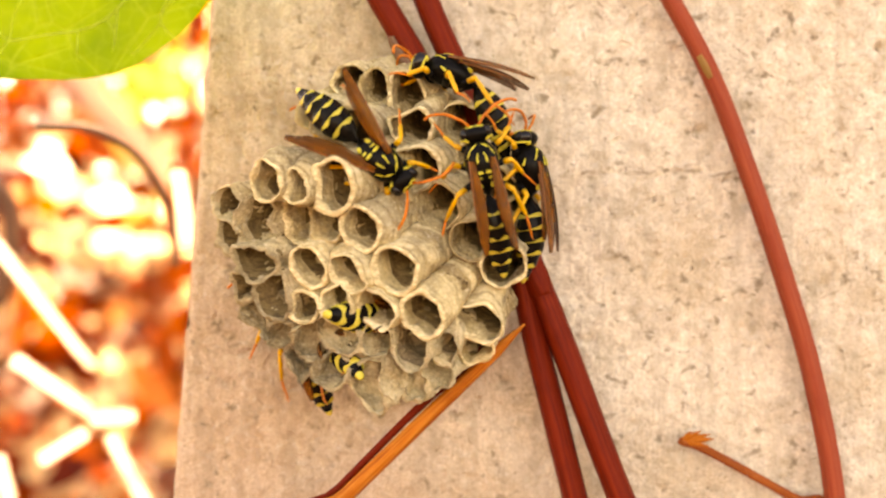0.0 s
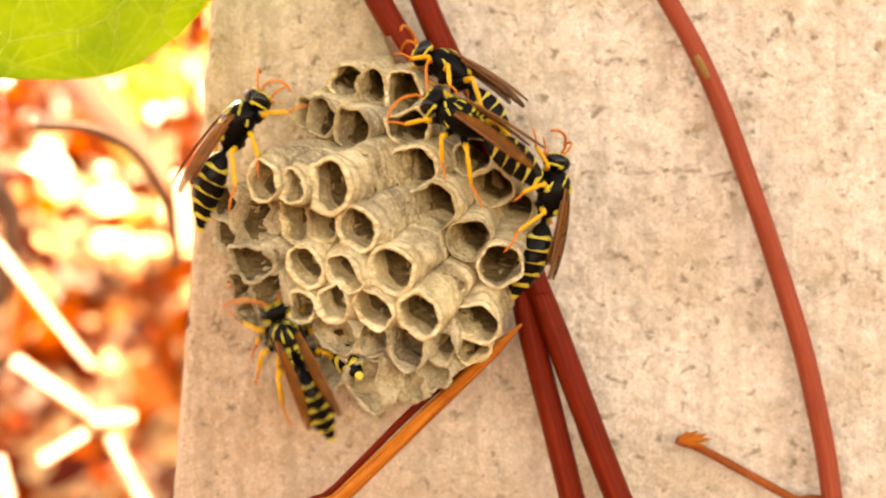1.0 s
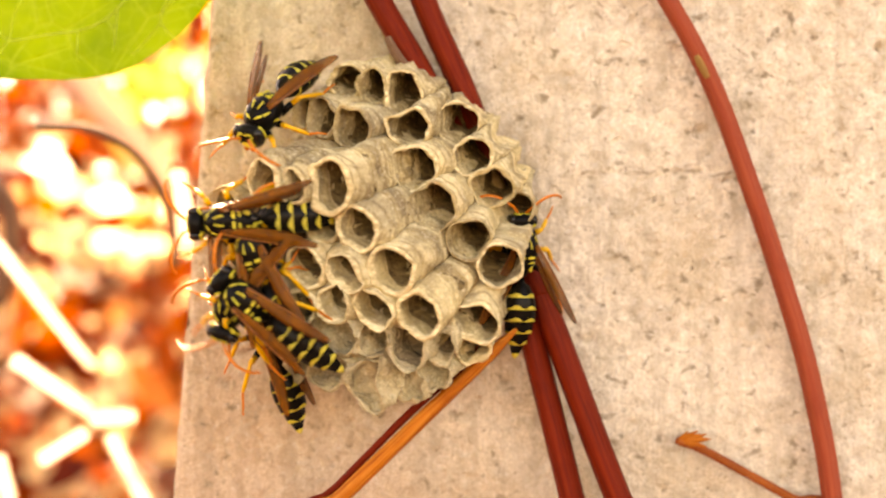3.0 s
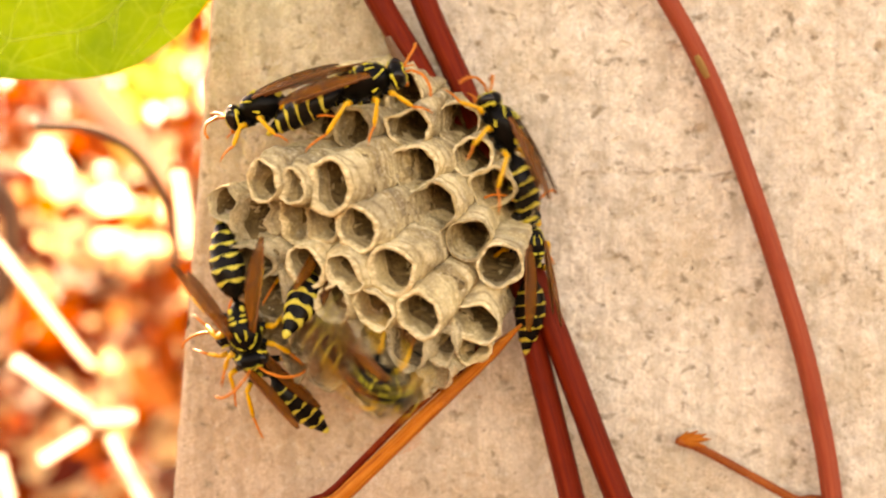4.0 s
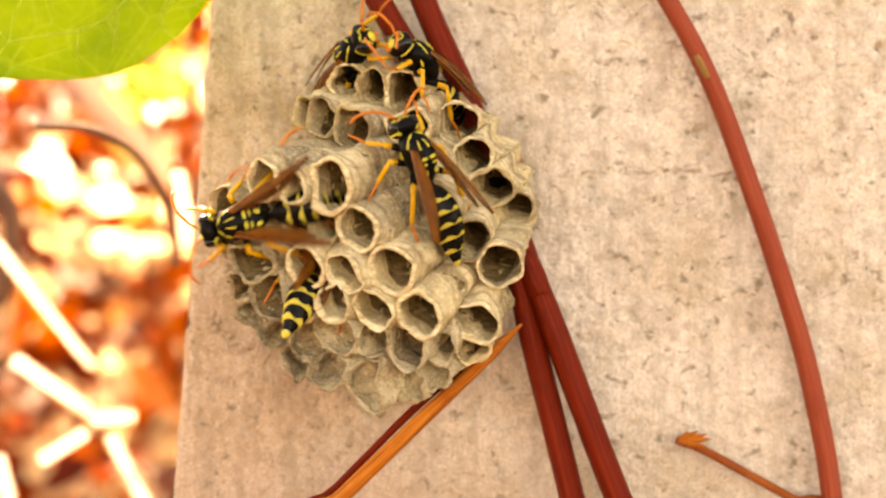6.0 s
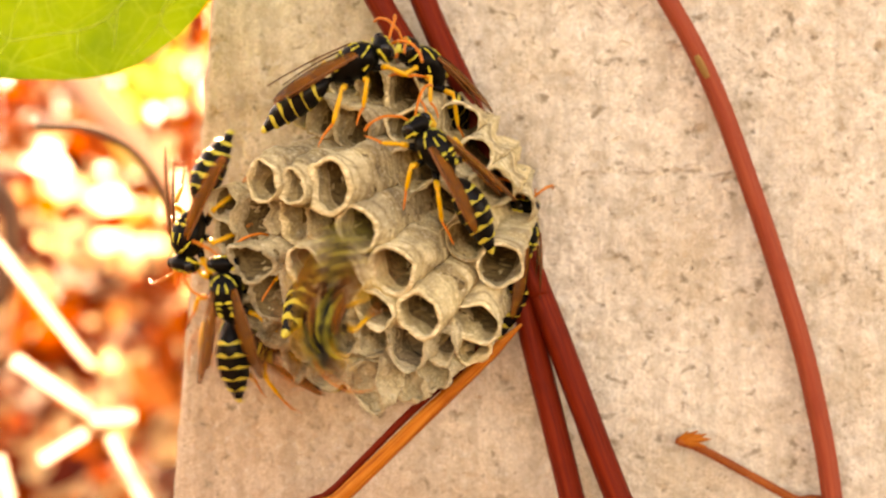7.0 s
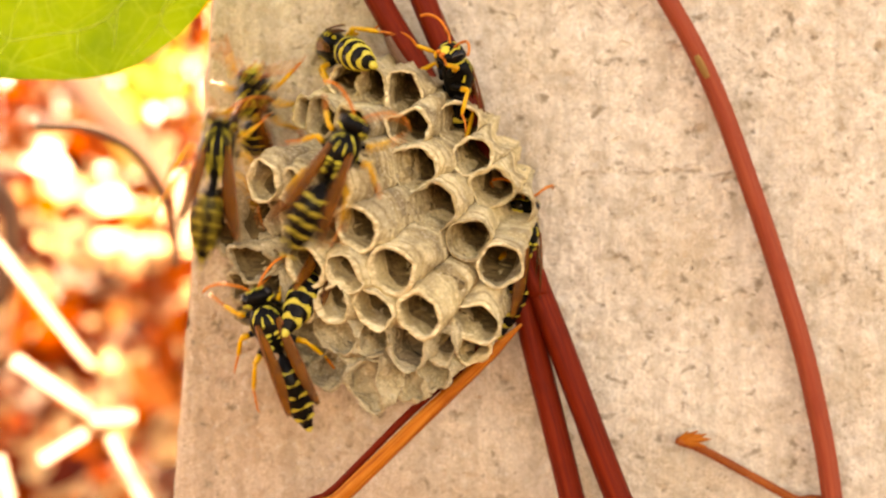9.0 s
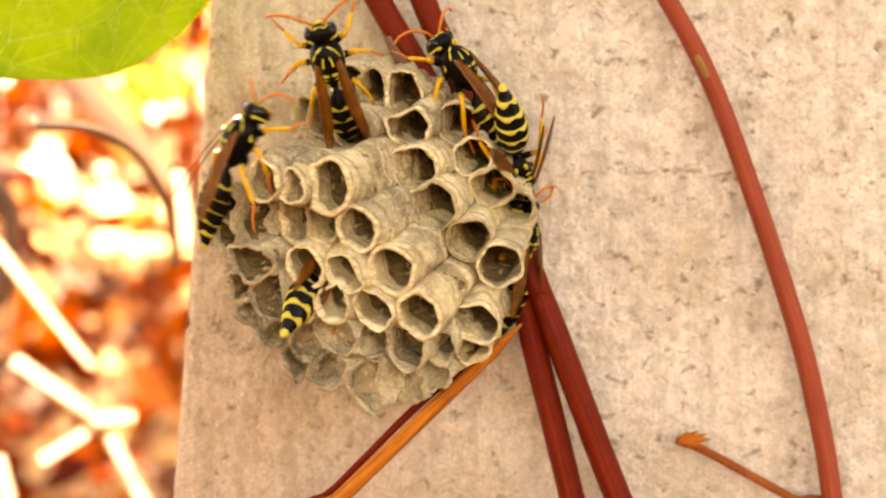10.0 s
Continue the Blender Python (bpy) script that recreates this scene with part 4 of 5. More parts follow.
def motions():
    sway = [(0, pose(0.00037, 0, 0)), (0.2, pose(0.0002, 0, 0)), (0.5, pose(0.00004, 0, 0)), (0.9, pose(0, 0, 0)), (10, pose(0, 0, 0))]
    for thing in (NEST, *STEMS, STRAW_THING, TWIG):
        walk(thing, sway)
    # each wasp: seconds, u, v, depth, heading, roll, pitch
    ways = (
        (
            (0, 0.9, 19.4, 8, 163, 90, 0),
            (0.1, 0.9, 19.4, 8, 163, 90, 0),
            (0.3, 0.8, 19.8, 9, 147, 95, 0),
            (1.6, 0.8, 19.8, 9, 147, 95, 0),
            (1.7, 1.6, 19.6, 9, 143, 85, 0),
            (1.9, 0.9, 19.7, 9, 143, 75, 0),
            (2.5, 0.9, 19.7, 9, 143, 75, 0),
            (2.6, -6.7, 16.8, 6, 144, 30, 0),
            (2.8, -5.1, 9.8, 15.3, 93, 0, 0),
            (3.6, 5.8, 12.3, 14, 126, 60, 0),
            (3.8, 8, 14, 9, 119, 65, 0),
            (4, 6.8, 13.2, 9, 117, 65, 0),
            (4.1, 5.3, 15.8, 10, 114, 80, 0),
            (4.2, 3.9, 15.9, 10, 121, 80, 0),
            (4.4, 0.3, 17.8, 7.5, 133, 80, 0),
            (4.6, 0.3, 17.8, 7.5, 133, 80, 0),
            (4.8, -1.5, 19.3, 9, 145, 85, 38),
            (5, -2.9, 19.9, 9, 148, 80, 38),
            (5.2, -2.5, 20.8, 9, 145, 78, 38),
            (5.7, -2.5, 20.8, 9, 144, 78, 38),
            (6.8, -1.6, 20, 9, 142, 80, 38),
            (8.5, -1.6, 20, 9, 142, 80, 38),
            (8.7, -0.2, 19.3, 9, 136, 85, 38),
            (8.9, 1.6, 18.9, 10.5, 106, 110, 47),
            (9.5, 1.6, 18.9, 10.5, 106, 110, 48),
            (9.6, 1.9, 20, 9, 127, 60, 0),
            (9.7, 1.9, 20, 9, 129, 35, 0),
            (10, 1.9, 20, 9, 129, 35, 0),
        ),
        (
            (0, 4.4, 9, 2, 102, 0, 0),
            (0.04, 4.4, 9, 2, 102, 0, 0),
            (0.1, 2.1, 14.1, 2, 112, 10, 0),
            (0.3, 2, 14.4, 3, 147, 35, 0),
            (1.6, 2, 14.4, 3, 147, 35, 0),
            (1.7, 2.7, 15, 4, 121, 40, 0),
            (1.9, 5.6, 14.6, 8, 136, 75, 0),
            (2.5, 5.6, 14.6, 8, 136, 75, 0),
            (2.6, -2.8, 16.3, 5, 131, 40, 0),
            (2.8, -3.8, 4.2, 15.3, 93, 0, 0),
            (3.6, -3.8, 4.2, 15.3, 93, 0, 0),
            (3.9, -8.9, 18.4, 4, 16, -45, 0),
            (4.1, -8.4, 18.4, 4, 16, -45, 0),
            (4.2, -11, 15.9, 4, 24, -30, 0),
            (4.3, -13.1, 13.8, 3, 120, 0, 0),
            (4.4, -21.6, 5.3, 3, 108, 0, 0),
            (4.6, -25.8, 6.8, 7, 257, 30, 0),
            (4.7, -17.8, 5.3, 2, 264, 0, 0),
            (4.9, -3.8, 4.2, 15.3, 93, 0, 0),
            (5.3, -3.8, 4.2, 15.3, 93, 0, 0),
            (5.4, -3.2, 10.4, 0.8, 114, 28, 0),
            (5.7, -2.7, 10.3, 0.9, 115, 28, 0),
            (6.8, -1.1, 9.9, 1.3, 128, 28, 0),
            (7, -0.6, 10.6, 1.4, 128, 28, 0),
            (7.8, -0.6, 10.6, 1.4, 128, 28, 0),
            (7.9, -2.2, 10.5, 1.1, 126, 28, 0),
            (8, -4.7, 12.8, 0.9, 121, 28, 0),
            (8.5, -4.7, 12.8, 0.9, 121, 28, 0),
            (8.6, -0.7, 11.2, 1.8, 108, -5, 0),
            (8.7, -3.8, 4.2, 15.3, 93, 0, 0),
            (8.9, -3.8, 4.2, 15.3, 93, 0, 0),
            (9.3, -3.8, 4.2, 15.3, 93, 0, 0),
            (9.4, 7.8, 10, 12, -66, 10, -60),
            (9.5, 7.8, 10, 12, -66, 10, -60),
            (9.6, 8.3, 8.2, 12.5, -80, -20, -55),
            (9.7, 8.3, 8.2, 12.5, -80, -20, -55),
            (10, 8.3, 8.2, 12.5, -80, -20, -55),
        ),
        (
            (0, 9.6, 8.6, 7, 98, 70, 0),
            (0.04, 9.6, 8.6, 7, 98, 70, 0),
            (0.1, 11.4, 5.4, 7, 92, 75, 0),
            (0.2, 12.1, 6, 7, 80, 75, 0),
            (1.8, 12.1, 6, 7, 80, 75, 0),
            (1.9, 11.3, 3.4, 7, 124, 75, 0),
            (2.5, 11.3, 3.4, 7, 124, 75, 0),
            (2.6, 9.3, 1, 8, 96, 60, 0),
            (2.7, 8.7, -0.5, 9, 90, 10, 0),
            (3.8, 9.5, 0, 11.5, 96, 30, 0),
            (4.3, 9.5, 0, 11.5, 96, 30, 0),
            (4.5, 5.4, 4.2, 14.5, 92, 30, 0),
            (6.6, 5.4, 3.3, 14.5, 92, 30, 0),
            (6.8, 8.8, 1.2, 13.5, 86, 40, 0),
            (10, 8.8, 1.2, 13.5, 86, 40, 0),
        ),
        (
            (0, -16.8, -7.9, 11.4, 114, 15, 0),
            (1.3, -16.8, -7.9, 11.4, 114, 15, 0),
            (1.4, -16.9, -9.8, 11.4, 114, 15, 0),
            (1.5, -16.9, -9.3, 11.4, 114, 15, 0),
            (1.6, -15.9, -8.9, 11.4, 114, 15, 0),
            (2.2, -15.6, -9.2, 11.4, 114, 15, 0),
            (2.3, -16.9, -5.5, 11.4, 113, 15, 0),
            (2.5, -10.1, -0.8, 15.3, 93, 0, 0),
            (2.7, -18.7, -6.9, 8, 109, 25, 0),
            (3.6, -20, -10.9, 9, 126, 5, 0),
            (3.8, -21, -12, 9, 134, 5, 0),
            (4.3, -21, -12, 9, 134, 5, 0),
            (4.4, -17, -16.6, 8, 164, -20, 0),
            (4.5, -14.1, -17.1, 9, 176, -40, 0),
            (4.6, -22.7, -12.5, 4, 145, -20, 0),
            (4.7, -20, -16.4, 4, 184, -20, 0),
            (4.8, -13.7, -21.6, 6, 165, -20, 0),
            (4.9, -18.8, -19, 4, 216, 0, 0),
            (5, -17.5, -12.7, 3, 88, 0, 42),
            (5.1, -17, -15.7, 5, 139, 0, 0),
            (5.3, -17.1, -19.1, 7, 171, -20, 0),
            (5.4, -15.5, -16.4, 7, 127, -20, 0),
            (5.5, -10.1, -0.8, 15.3, 93, 0, 0),
            (6.8, -10.1, -0.8, 15.3, 93, 0, 0),
            (7, -20.5, -10.4, 9, 153, 0, 0),
            (7.1, -19.7, -13.2, 4, 180, -10, 0),
            (7.2, -8, -9.6, 0, 93, 0, 0),
            (7.3, -8.6, -11.1, 4, 96, 0, 0),
            (7.4, -10.1, -0.8, 15.3, 93, 0, 0),
            (7.5, -10.1, -0.8, 15.3, 93, 0, 0),
            (7.6, -14.4, -12.9, 9, 102, 10, 0),
            (7.7, -10.1, -0.8, 15.3, 93, 0, 0),
            (8.3, -10.1, -0.8, 15.3, 93, 0, 0),
            (8.5, -24.7, 9.3, 6, 82, 0, 0),
            (8.6, -20, 2, 8, 96, 0, 0),
            (8.7, -9.7, -11.9, 2, 94, 0, 0),
            (8.8, -19.5, -15.3, 5, 146, -20, 0),
            (8.9, -18.8, -12.7, 4, 132, -10, 0),
            (9, -19.1, -8.7, 2, 112, 10, 0),
            (9.1, -16.8, -12.3, 5, 137, 10, 0),
            (9.2, -10.1, -0.8, 15.3, 93, 0, 0),
            (9.6, -10.1, -0.8, 15.3, 93, 0, 0),
            (9.7, -10.1, -0.8, 15.3, 93, 0, 0),
            (10, -10.1, -0.8, 15.3, 93, 0, 0),
        ),
        (
            (0, -12.6, -8.6, 13.8, 135, 0, -69),
            (1.2, -12.6, -8.6, 13.8, 135, 0, -69),
            (1.3, -12.2, -9.7, 16.8, 132, 0, -74),
            (1.4, -12.6, -9.1, 19.3, 126, 0, -74),
            (1.5, -11.9, -9.8, 19.4, 99, 0, -76),
            (1.6, -8.5, -9.3, 0, 42, 10, 0),
            (1.7, -15.8, -2.4, -1, 92, 0, 0),
            (1.8, -21.9, 1.3, 2, 170, 0, 0),
            (1.9, -23.5, 1.3, 2, 180, 0, 0),
            (2, -15, -1, -1, 140, 0, 0),
            (2.1, -21.2, 0.7, 0, 180, 0, 0),
            (2.2, -25.9, 0.1, 6, 180, 0, 0),
            (2.3, -23.4, 1.3, 6, 175, 0, 0),
            (2.4, -20.7, 2.3, 6, 162, 0, 0),
            (2.5, -22, 3.6, 2, 146, 0, 0),
            (2.7, -22.1, 0.9, 1, 124, 0, 0),
            (3.5, -15.9, -1.3, 0, 90, 0, 0),
            (3.8, -12.8, -0.3, 8.6, 73, 15, -50),
            (10, -12.8, -0.3, 8.6, 73, 15, -50),
        ),
        (
            (0, -5.3, -7.8, 10.8, -19, -20, -69),
            (0.1, -5.3, -7.8, 10.8, -19, -20, -69),
            (0.2, -9.1, -15.6, 2, -186, 0, 0),
            (0.3, -8.2, 6.7, 15.3, -267, 0, 0),
            (0.4, -8.2, 6.7, 15.3, -267, 0, 0),
            (0.5, -10.8, -10.8, 9.3, -172, 10, -75),
            (0.6, -13.5, -9.2, 1, -214, 10, 0),
            (0.7, -12.6, -9.9, 0, -342, 0, 0),
            (0.8, -14.7, -8.6, 9, -347, 0, -58),
            (0.9, -19.6, -8.7, 0, -197, 10, 0),
            (1, -16.9, -10.4, 4, -248, 10, 0),
            (1.1, -19.6, -13.1, 1, -109, 10, 0),
            (1.2, -11.9, -5.5, 1, 24, 0, 0),
            (1.3, -18.9, -12.8, 0, -102, 10, 0),
            (1.4, -21.4, -7.1, 1, -220, 10, 0),
            (1.5, -22, -4.5, -1, -129, 10, 0),
            (1.6, -22.3, 0.8, 10, -119, 0, 0),
            (1.7, -8.2, 6.7, 15.3, -267, 0, 0),
            (2, -8.2, 6.7, 15.3, -267, 0, 0),
            (2.3, -8.2, 6.7, 15.3, -267, 0, 0),
            (2.4, -8.8, -12.5, 3, -375, 10, 0),
            (2.5, -8.2, 6.7, 15.3, -267, 0, 0),
            (2.6, -16.3, -8.9, 0, -192, 0, 0),
            (2.7, -17.9, -5.8, -1, -222, 0, 0),
            (3.6, -23.9, -6.8, 2, -203, 0, 0),
            (3.8, -24.2, -7.2, 3, -202, 0, 0),
            (3.9, -23.1, -7.9, 3, -207, 0, 0),
            (4, -6.8, -14.8, 1, -40, 10, 0),
            (4.1, -8.4, -9.1, 0, 88, 0, 0),
            (4.2, -8.2, 6.7, 15.3, 93, 0, 0),
            (4.3, -8.2, 6.7, 15.3, 93, 0, 0),
            (4.4, -14.2, -13, 2, 249, 0, 0),
            (4.5, -9.8, -11, -1, 284, 15, 0),
            (4.6, -24, -8.9, 0, 155, 0, 0),
            (4.7, -20.9, -8.5, -1, 149, 0, 0),
            (4.8, -20.1, -11.9, 0, 216, 0, 0),
            (4.9, -18, -16.8, 0, 214, 0, 0),
            (5, -23.7, -9.3, -1, 229, 0, 0),
            (5.1, -23.4, -7.1, 0, 221, 0, 0),
            (5.2, -24.6, -9.2, 2, 228, 0, 0),
            (5.3, -9.8, -15.1, 0, 352, 0, 0),
            (5.4, -18.9, 13.2, 11, 438, 0, 54),
            (5.5, -21.6, 16.1, 5, 472, 0, 0),
            (5.6, -22, 12.7, 5, 588, 0, 0),
            (5.7, -18.7, 15.1, 6, 576, 0, 0),
            (5.9, -8.2, 6.7, 15.3, 453, 0, 0),
            (6.6, -8.2, 6.7, 15.3, 453, 0, 0),
            (6.8, -7.2, -7.8, -1, 312, -10, 0),
            (6.9, -9.3, -9.9, 3, 299, 0, 0),
            (7, -13.1, -8.2, -1, 259, 0, 0),
            (7.1, -8.2, 6.7, 15.3, 93, 0, 0),
            (7.4, -8.2, 6.7, 15.3, 93, 0, 0),
            (7.5, -15, -9, -1, 273, 0, 0),
            (7.6, -19.5, 0.5, 4, 236, 0, 0),
            (7.7, -23.3, 4, 5, 166, 0, 0),
            (7.8, -23.2, 0.3, 9, 220, 0, 0),
            (7.9, -17.5, -11.3, 1, 266, -10, 0),
            (8, -10, -10, 0, 387, 0, 0),
            (8.1, -8.2, 6.7, 15.3, 453, 0, 0),
            (8.2, -8.2, 6.7, 15.3, 453, 0, 0),
            (8.3, -8.2, 6.7, 15.3, 453, 0, 0),
            (8.5, -16.8, 2.4, 0, 630, 0, 0),
            (8.6, -19.5, -7.2, 1, 603, 0, 0),
            (8.7, -19.1, 0.5, 10, 464, 0, 0),
            (8.8, -16.3, -3, -1, 628, 0, 0),
            (8.9, -11.5, 0.7, 0, 737, 0, 0),
            (9, -11.6, 10.3, -1, 782, 0, 0),
            (9.1, -8.2, 6.7, 15.3, 813, 0, 0),
            (9.2, -10, -5.4, -1, 695, 0, 0),
            (9.3, -8.6, -6.8, -1, 720, 0, 0),
            (9.4, -10.6, -8.7, 9.7, 757, 0, -66),
            (9.5, -8.2, 6.7, 15.3, 813, 0, 0),
            (10, -8.2, 6.7, 15.3, 813, 0, 0),
        ),
        (
            (0, -12, 9.8, 15.3, 93, 0, 0),
            (0.2, -12, 9.8, 15.3, 93, 0, 0),
            (0.3, -29.4, -2.8, 4, 221, 0, 0),
            (0.4, -23.6, -0.2, 2, 198, 0, 0),
            (0.5, -21.8, -1.6, 3, 218, 0, 0),
            (0.6, -22.4, 0.4, 11, 225, 0, 0),
            (0.7, -23, 8.1, 3.5, 85, -60, 0),
            (0.8, -22.6, 12.5, 3.5, 57, -60, 0),
            (0.9, -22.8, 13.6, 3.5, 57, -60, 0),
            (1, -22.8, 13.6, 3.5, 54, -55, 0),
            (1.1, -19.8, 13.9, 3.5, 48, -40, 0),
            (1.2, -14.3, 18.5, 12, 48, -20, 59),
            (1.3, -14.3, 18.5, 12, 48, -20, 59),
            (1.4, -21.2, 11.4, 4.5, -109, 40, 0),
            (1.5, -25.3, 7, 4.5, -108, 60, 0),
            (1.6, -27.2, 4.2, 4.5, -114, 60, 0),
            (1.7, -27.6, 3.6, 4.5, -114, 60, 0),
            (1.8, -28, 0.7, 7, -186, 0, 0),
            (1.9, -21.2, 14, 7, -299, -40, 0),
            (2, -24.8, 6.8, 6, -301, -40, 0),
            (2.1, -22.9, 9.5, 5, -309, -40, 0),
            (2.2, -17.1, 17, 0, -316, -60, 0),
            (2.3, -16.5, 16.8, 0, -388, 0, 20),
            (2.4, -19.3, 15, 3, -450, 0, 50),
            (2.5, -19.3, 15, 3, -450, 0, 50),
            (2.6, -20.5, 15.2, 3, -440, 0, 50),
            (2.7, -19.3, 15, 3, -455, 0, 45),
            (3.6, -20.7, 16, 7, -521, 70, 0),
            (3.8, -19.7, 15.8, 8, -521, 70, 0),
            (4.3, -19.7, 15.8, 8, -521, 70, 0),
            (4.4, -25.7, 7.9, 7, -474, 60, 0),
            (4.5, -27.2, 1.5, 6, -463, 65, 0),
            (4.6, -25.7, 5.2, 5, -461, 40, 0),
            (4.7, -22.2, 0.8, 0, -471, 10, 0),
            (4.8, -22.1, 7.1, 2, -637, -20, 0),
            (4.9, -20.6, 12.9, 4, -652, -30, 0),
            (5, -18.2, 15.1, 0, -628, 0, 0),
            (5.1, -21.1, 21, 6, -579, -30, 0),
            (5.2, -10.8, 22.8, 13, -679, -30, 64),
            (5.3, -10.4, 21.4, 14, -679, -30, 66),
            (5.7, -10.4, 21.4, 14, -679, -30, 66),
            (6.7, -9.9, 20.5, 2.5, -692, -45, 0),
            (7.2, -9.9, 20.5, 2.5, -692, -45, 0),
            (7.3, -10.8, 20, 2.5, -691, -45, 0),
            (7.4, -15.6, 20.9, 7, -709, -75, 20),
            (7.6, -15.6, 20.9, 7, -709, -75, 20),
            (7.7, -12.9, 22, 7, -717, -78, 26),
            (7.8, -12, 21.8, 6.5, -725, -80, 40),
            (8.4, -12, 21.8, 6.5, -725, -80, 40),
            (8.5, -11.2, 24.1, 16.3, -675, -30, -74),
            (8.6, -11, 24.8, 16.4, -630, 0, -76),
            (8.8, -11.7, 24.8, 16.4, -625, 0, -76),
            (9, -12.1, 22.4, 16.2, -578, 0, -72),
            (9.5, -12.1, 22.4, 16.2, -578, 0, -72),
            (9.6, -14.1, 23.9, 7, -572, 0, 0),
            (9.7, -12.6, 23.3, 2, -636, 10, 0),
            (9.8, -12.6, 20.4, 2, -617, 0, 32),
            (10, -12.6, 20.4, 2, -617, 0, 32),
        ),
        (
            (0, -7.2, 10, 1.8, -41, 0, 0),
            (0.04, -7.2, 10, 1.8, -41, 0, 0),
            (0.1, -7.2, 10.6, 3.3, -37, 0, 0),
            (0.2, -7.5, 7.1, 0.5, -50, 0, 0),
            (0.3, -7.2, 5.1, -0.4, -55, 0, 0),
            (0.4, -7.2, 5.2, -0.3, -54, 0, 0),
            (0.5, -13.6, -0.5, -1.8, -125, 0, 0),
            (0.6, -18.5, -4.2, -0.8, -95, 0, 0),
            (0.7, -20.9, -3.4, 0.1, -105, 10, 0),
            (0.8, -10.7, 3.6, 15.3, -267, 0, 0),
            (1.2, -10.7, 3.6, 15.3, -267, 0, 0),
            (1.3, -10.7, 3.6, 15.3, -267, 0, 0),
            (1.4, -17.6, -2, 0, -94, 0, 0),
            (1.5, -10.7, 3.6, 15.3, -267, 0, 0),
            (1.6, -8.6, 11.1, 1.8, -226, 0, 0),
            (1.7, -22.4, 14.1, 5, -165, 0, 0),
            (1.8, -27.2, 1.3, 5, -180, 0, 0),
            (1.9, -27.1, 0, 5, -161, 0, 0),
            (2, -10.7, 3.6, 15.3, -267, 0, 0),
            (2.1, -10.7, 3.6, 15.3, -267, 0, 0),
            (2.3, -10.7, 3.6, 15.3, -267, 0, 0),
            (2.4, -10.7, 3.6, 15.3, -267, 0, 0),
            (2.6, -21.3, -6.8, 2, -440, 30, 0),
            (2.7, -22, -7.8, 1, -445, 20, 0),
            (3.6, -25.9, 1, 3, -529, 0, 0),
            (3.8, -27.4, 0.7, 3, -540, 0, 0),
            (4, -22.1, -8.7, 2, -433, 0, 0),
            (4.1, -22.3, -6, 9, -436, 0, 0),
            (4.2, -19.3, 5.9, 0, -608, 0, 0),
            (4.3, -27, -0.1, 3, -526, 0, 0),
            (4.4, -24.2, -7.3, 3, -471, 0, 0),
            (4.5, -22.6, -8.6, 3, -384, 0, 0),
            (4.6, -29, 1.7, 4, -529, 0, 0),
            (4.7, -25, -5, 2, -462, 0, 0),
            (4.8, -27.1, -3.1, 5, -455, 0, 0),
            (4.9, -23.5, -0.4, 2, -605, 0, 0),
            (5, -25.2, 4.8, 3, -593, -10, 0),
            (5.1, -25, 9.1, 3, -603, -10, 0),
            (5.2, -23.1, 5.4, 3, -484, -10, 0),
            (5.3, -25.1, -8, 5, -427, 20, 0),
            (5.4, -24.9, 2.3, 4, -523, 0, 0),
            (5.5, -23, 0.2, 2, -471, 0, 0),
            (5.6, -23.9, -1.8, 5, -459, 0, 0),
            (5.7, -20.9, 4, 1, -485, 0, 0),
            (6.7, -26.8, -0.9, 4, -551, 0, 0),
            (6.8, -26.6, -1, 4, -552, 0, 0),
            (6.9, -24.6, -1.7, 4, -579, 0, 0),
            (7, -28, 2, 6, -460, 30, 0),
            (7.1, -27.9, -5.1, 6, -473, 30, 0),
            (7.2, -24.8, -11, 7, -484, 0, 59),
            (7.3, -28.1, -0.3, 6, -600, 0, 0),
            (7.4, -26.8, 0, 5, -569, 0, 0),
            (7.5, -27.1, 0.6, 8, -551, 20, 66),
            (7.6, -22.6, 14.9, 7, -667, -60, 0),
            (7.7, -22.4, 14.5, 6, -603, -30, 0),
            (7.8, -26, -4.7, 6, -583, 20, 0),
            (7.9, -26.1, -1, 6, -612, 30, 0),
            (8, -28, -3.9, 5, -585, 10, 0),
            (8.1, -27.7, 7.5, 6, -602, 0, 0),
            (8.2, -26.4, 6.7, 4, -499, 0, 0),
            (8.3, -25.7, 12.3, 5, -517, 0, 0),
            (8.4, -28.3, 5.4, 5, -494, 20, 0),
            (8.5, -20.5, 15.3, 4, -540, -20, 0),
            (8.6, -24, 12, 11, -598, 0, 0),
            (8.7, -22.3, 14.3, 11, -635, 0, 60),
            (8.9, -22.3, 14.3, 11, -635, 0, 60),
            (9, -21, 16.2, 11, -644, 0, 50),
            (9.1, -19.1, 18, 5, -598, 0, 0),
            (9.2, -18.7, 17.8, 6, -655, -30, 0),
            (9.3, -20.1, 16.4, 12, -645, 0, 61),
            (9.5, -20, 16.6, 12, -640, 0, 64),
            (9.6, -20.9, 16.8, 7, -663, -50, 0),
            (9.7, -22.8, 12.1, 11, -603, 0, 0),
            (9.8, -27.2, 13.1, 4, -532, 0, 0),
            (9.9, -21.5, 11.9, 2.5, -659, -40, 0),
            (10, -22.6, 11.9, 2.5, -660, -45, 0),
        ),
        (
            (0, -7.6, 11.1, 15.3, 93, 0, 0),
            (0.3, -7.6, 11.1, 15.3, 93, 0, 0),
            (0.4, -20.4, 0.9, 3, 204, 0, 0),
            (0.5, -18.1, 2.1, 0, 125, 0, 0),
            (0.6, -21.2, -2.2, 6, 225, 0, 0),
            (0.8, -7.6, 11.1, 15.3, 93, 0, 0),
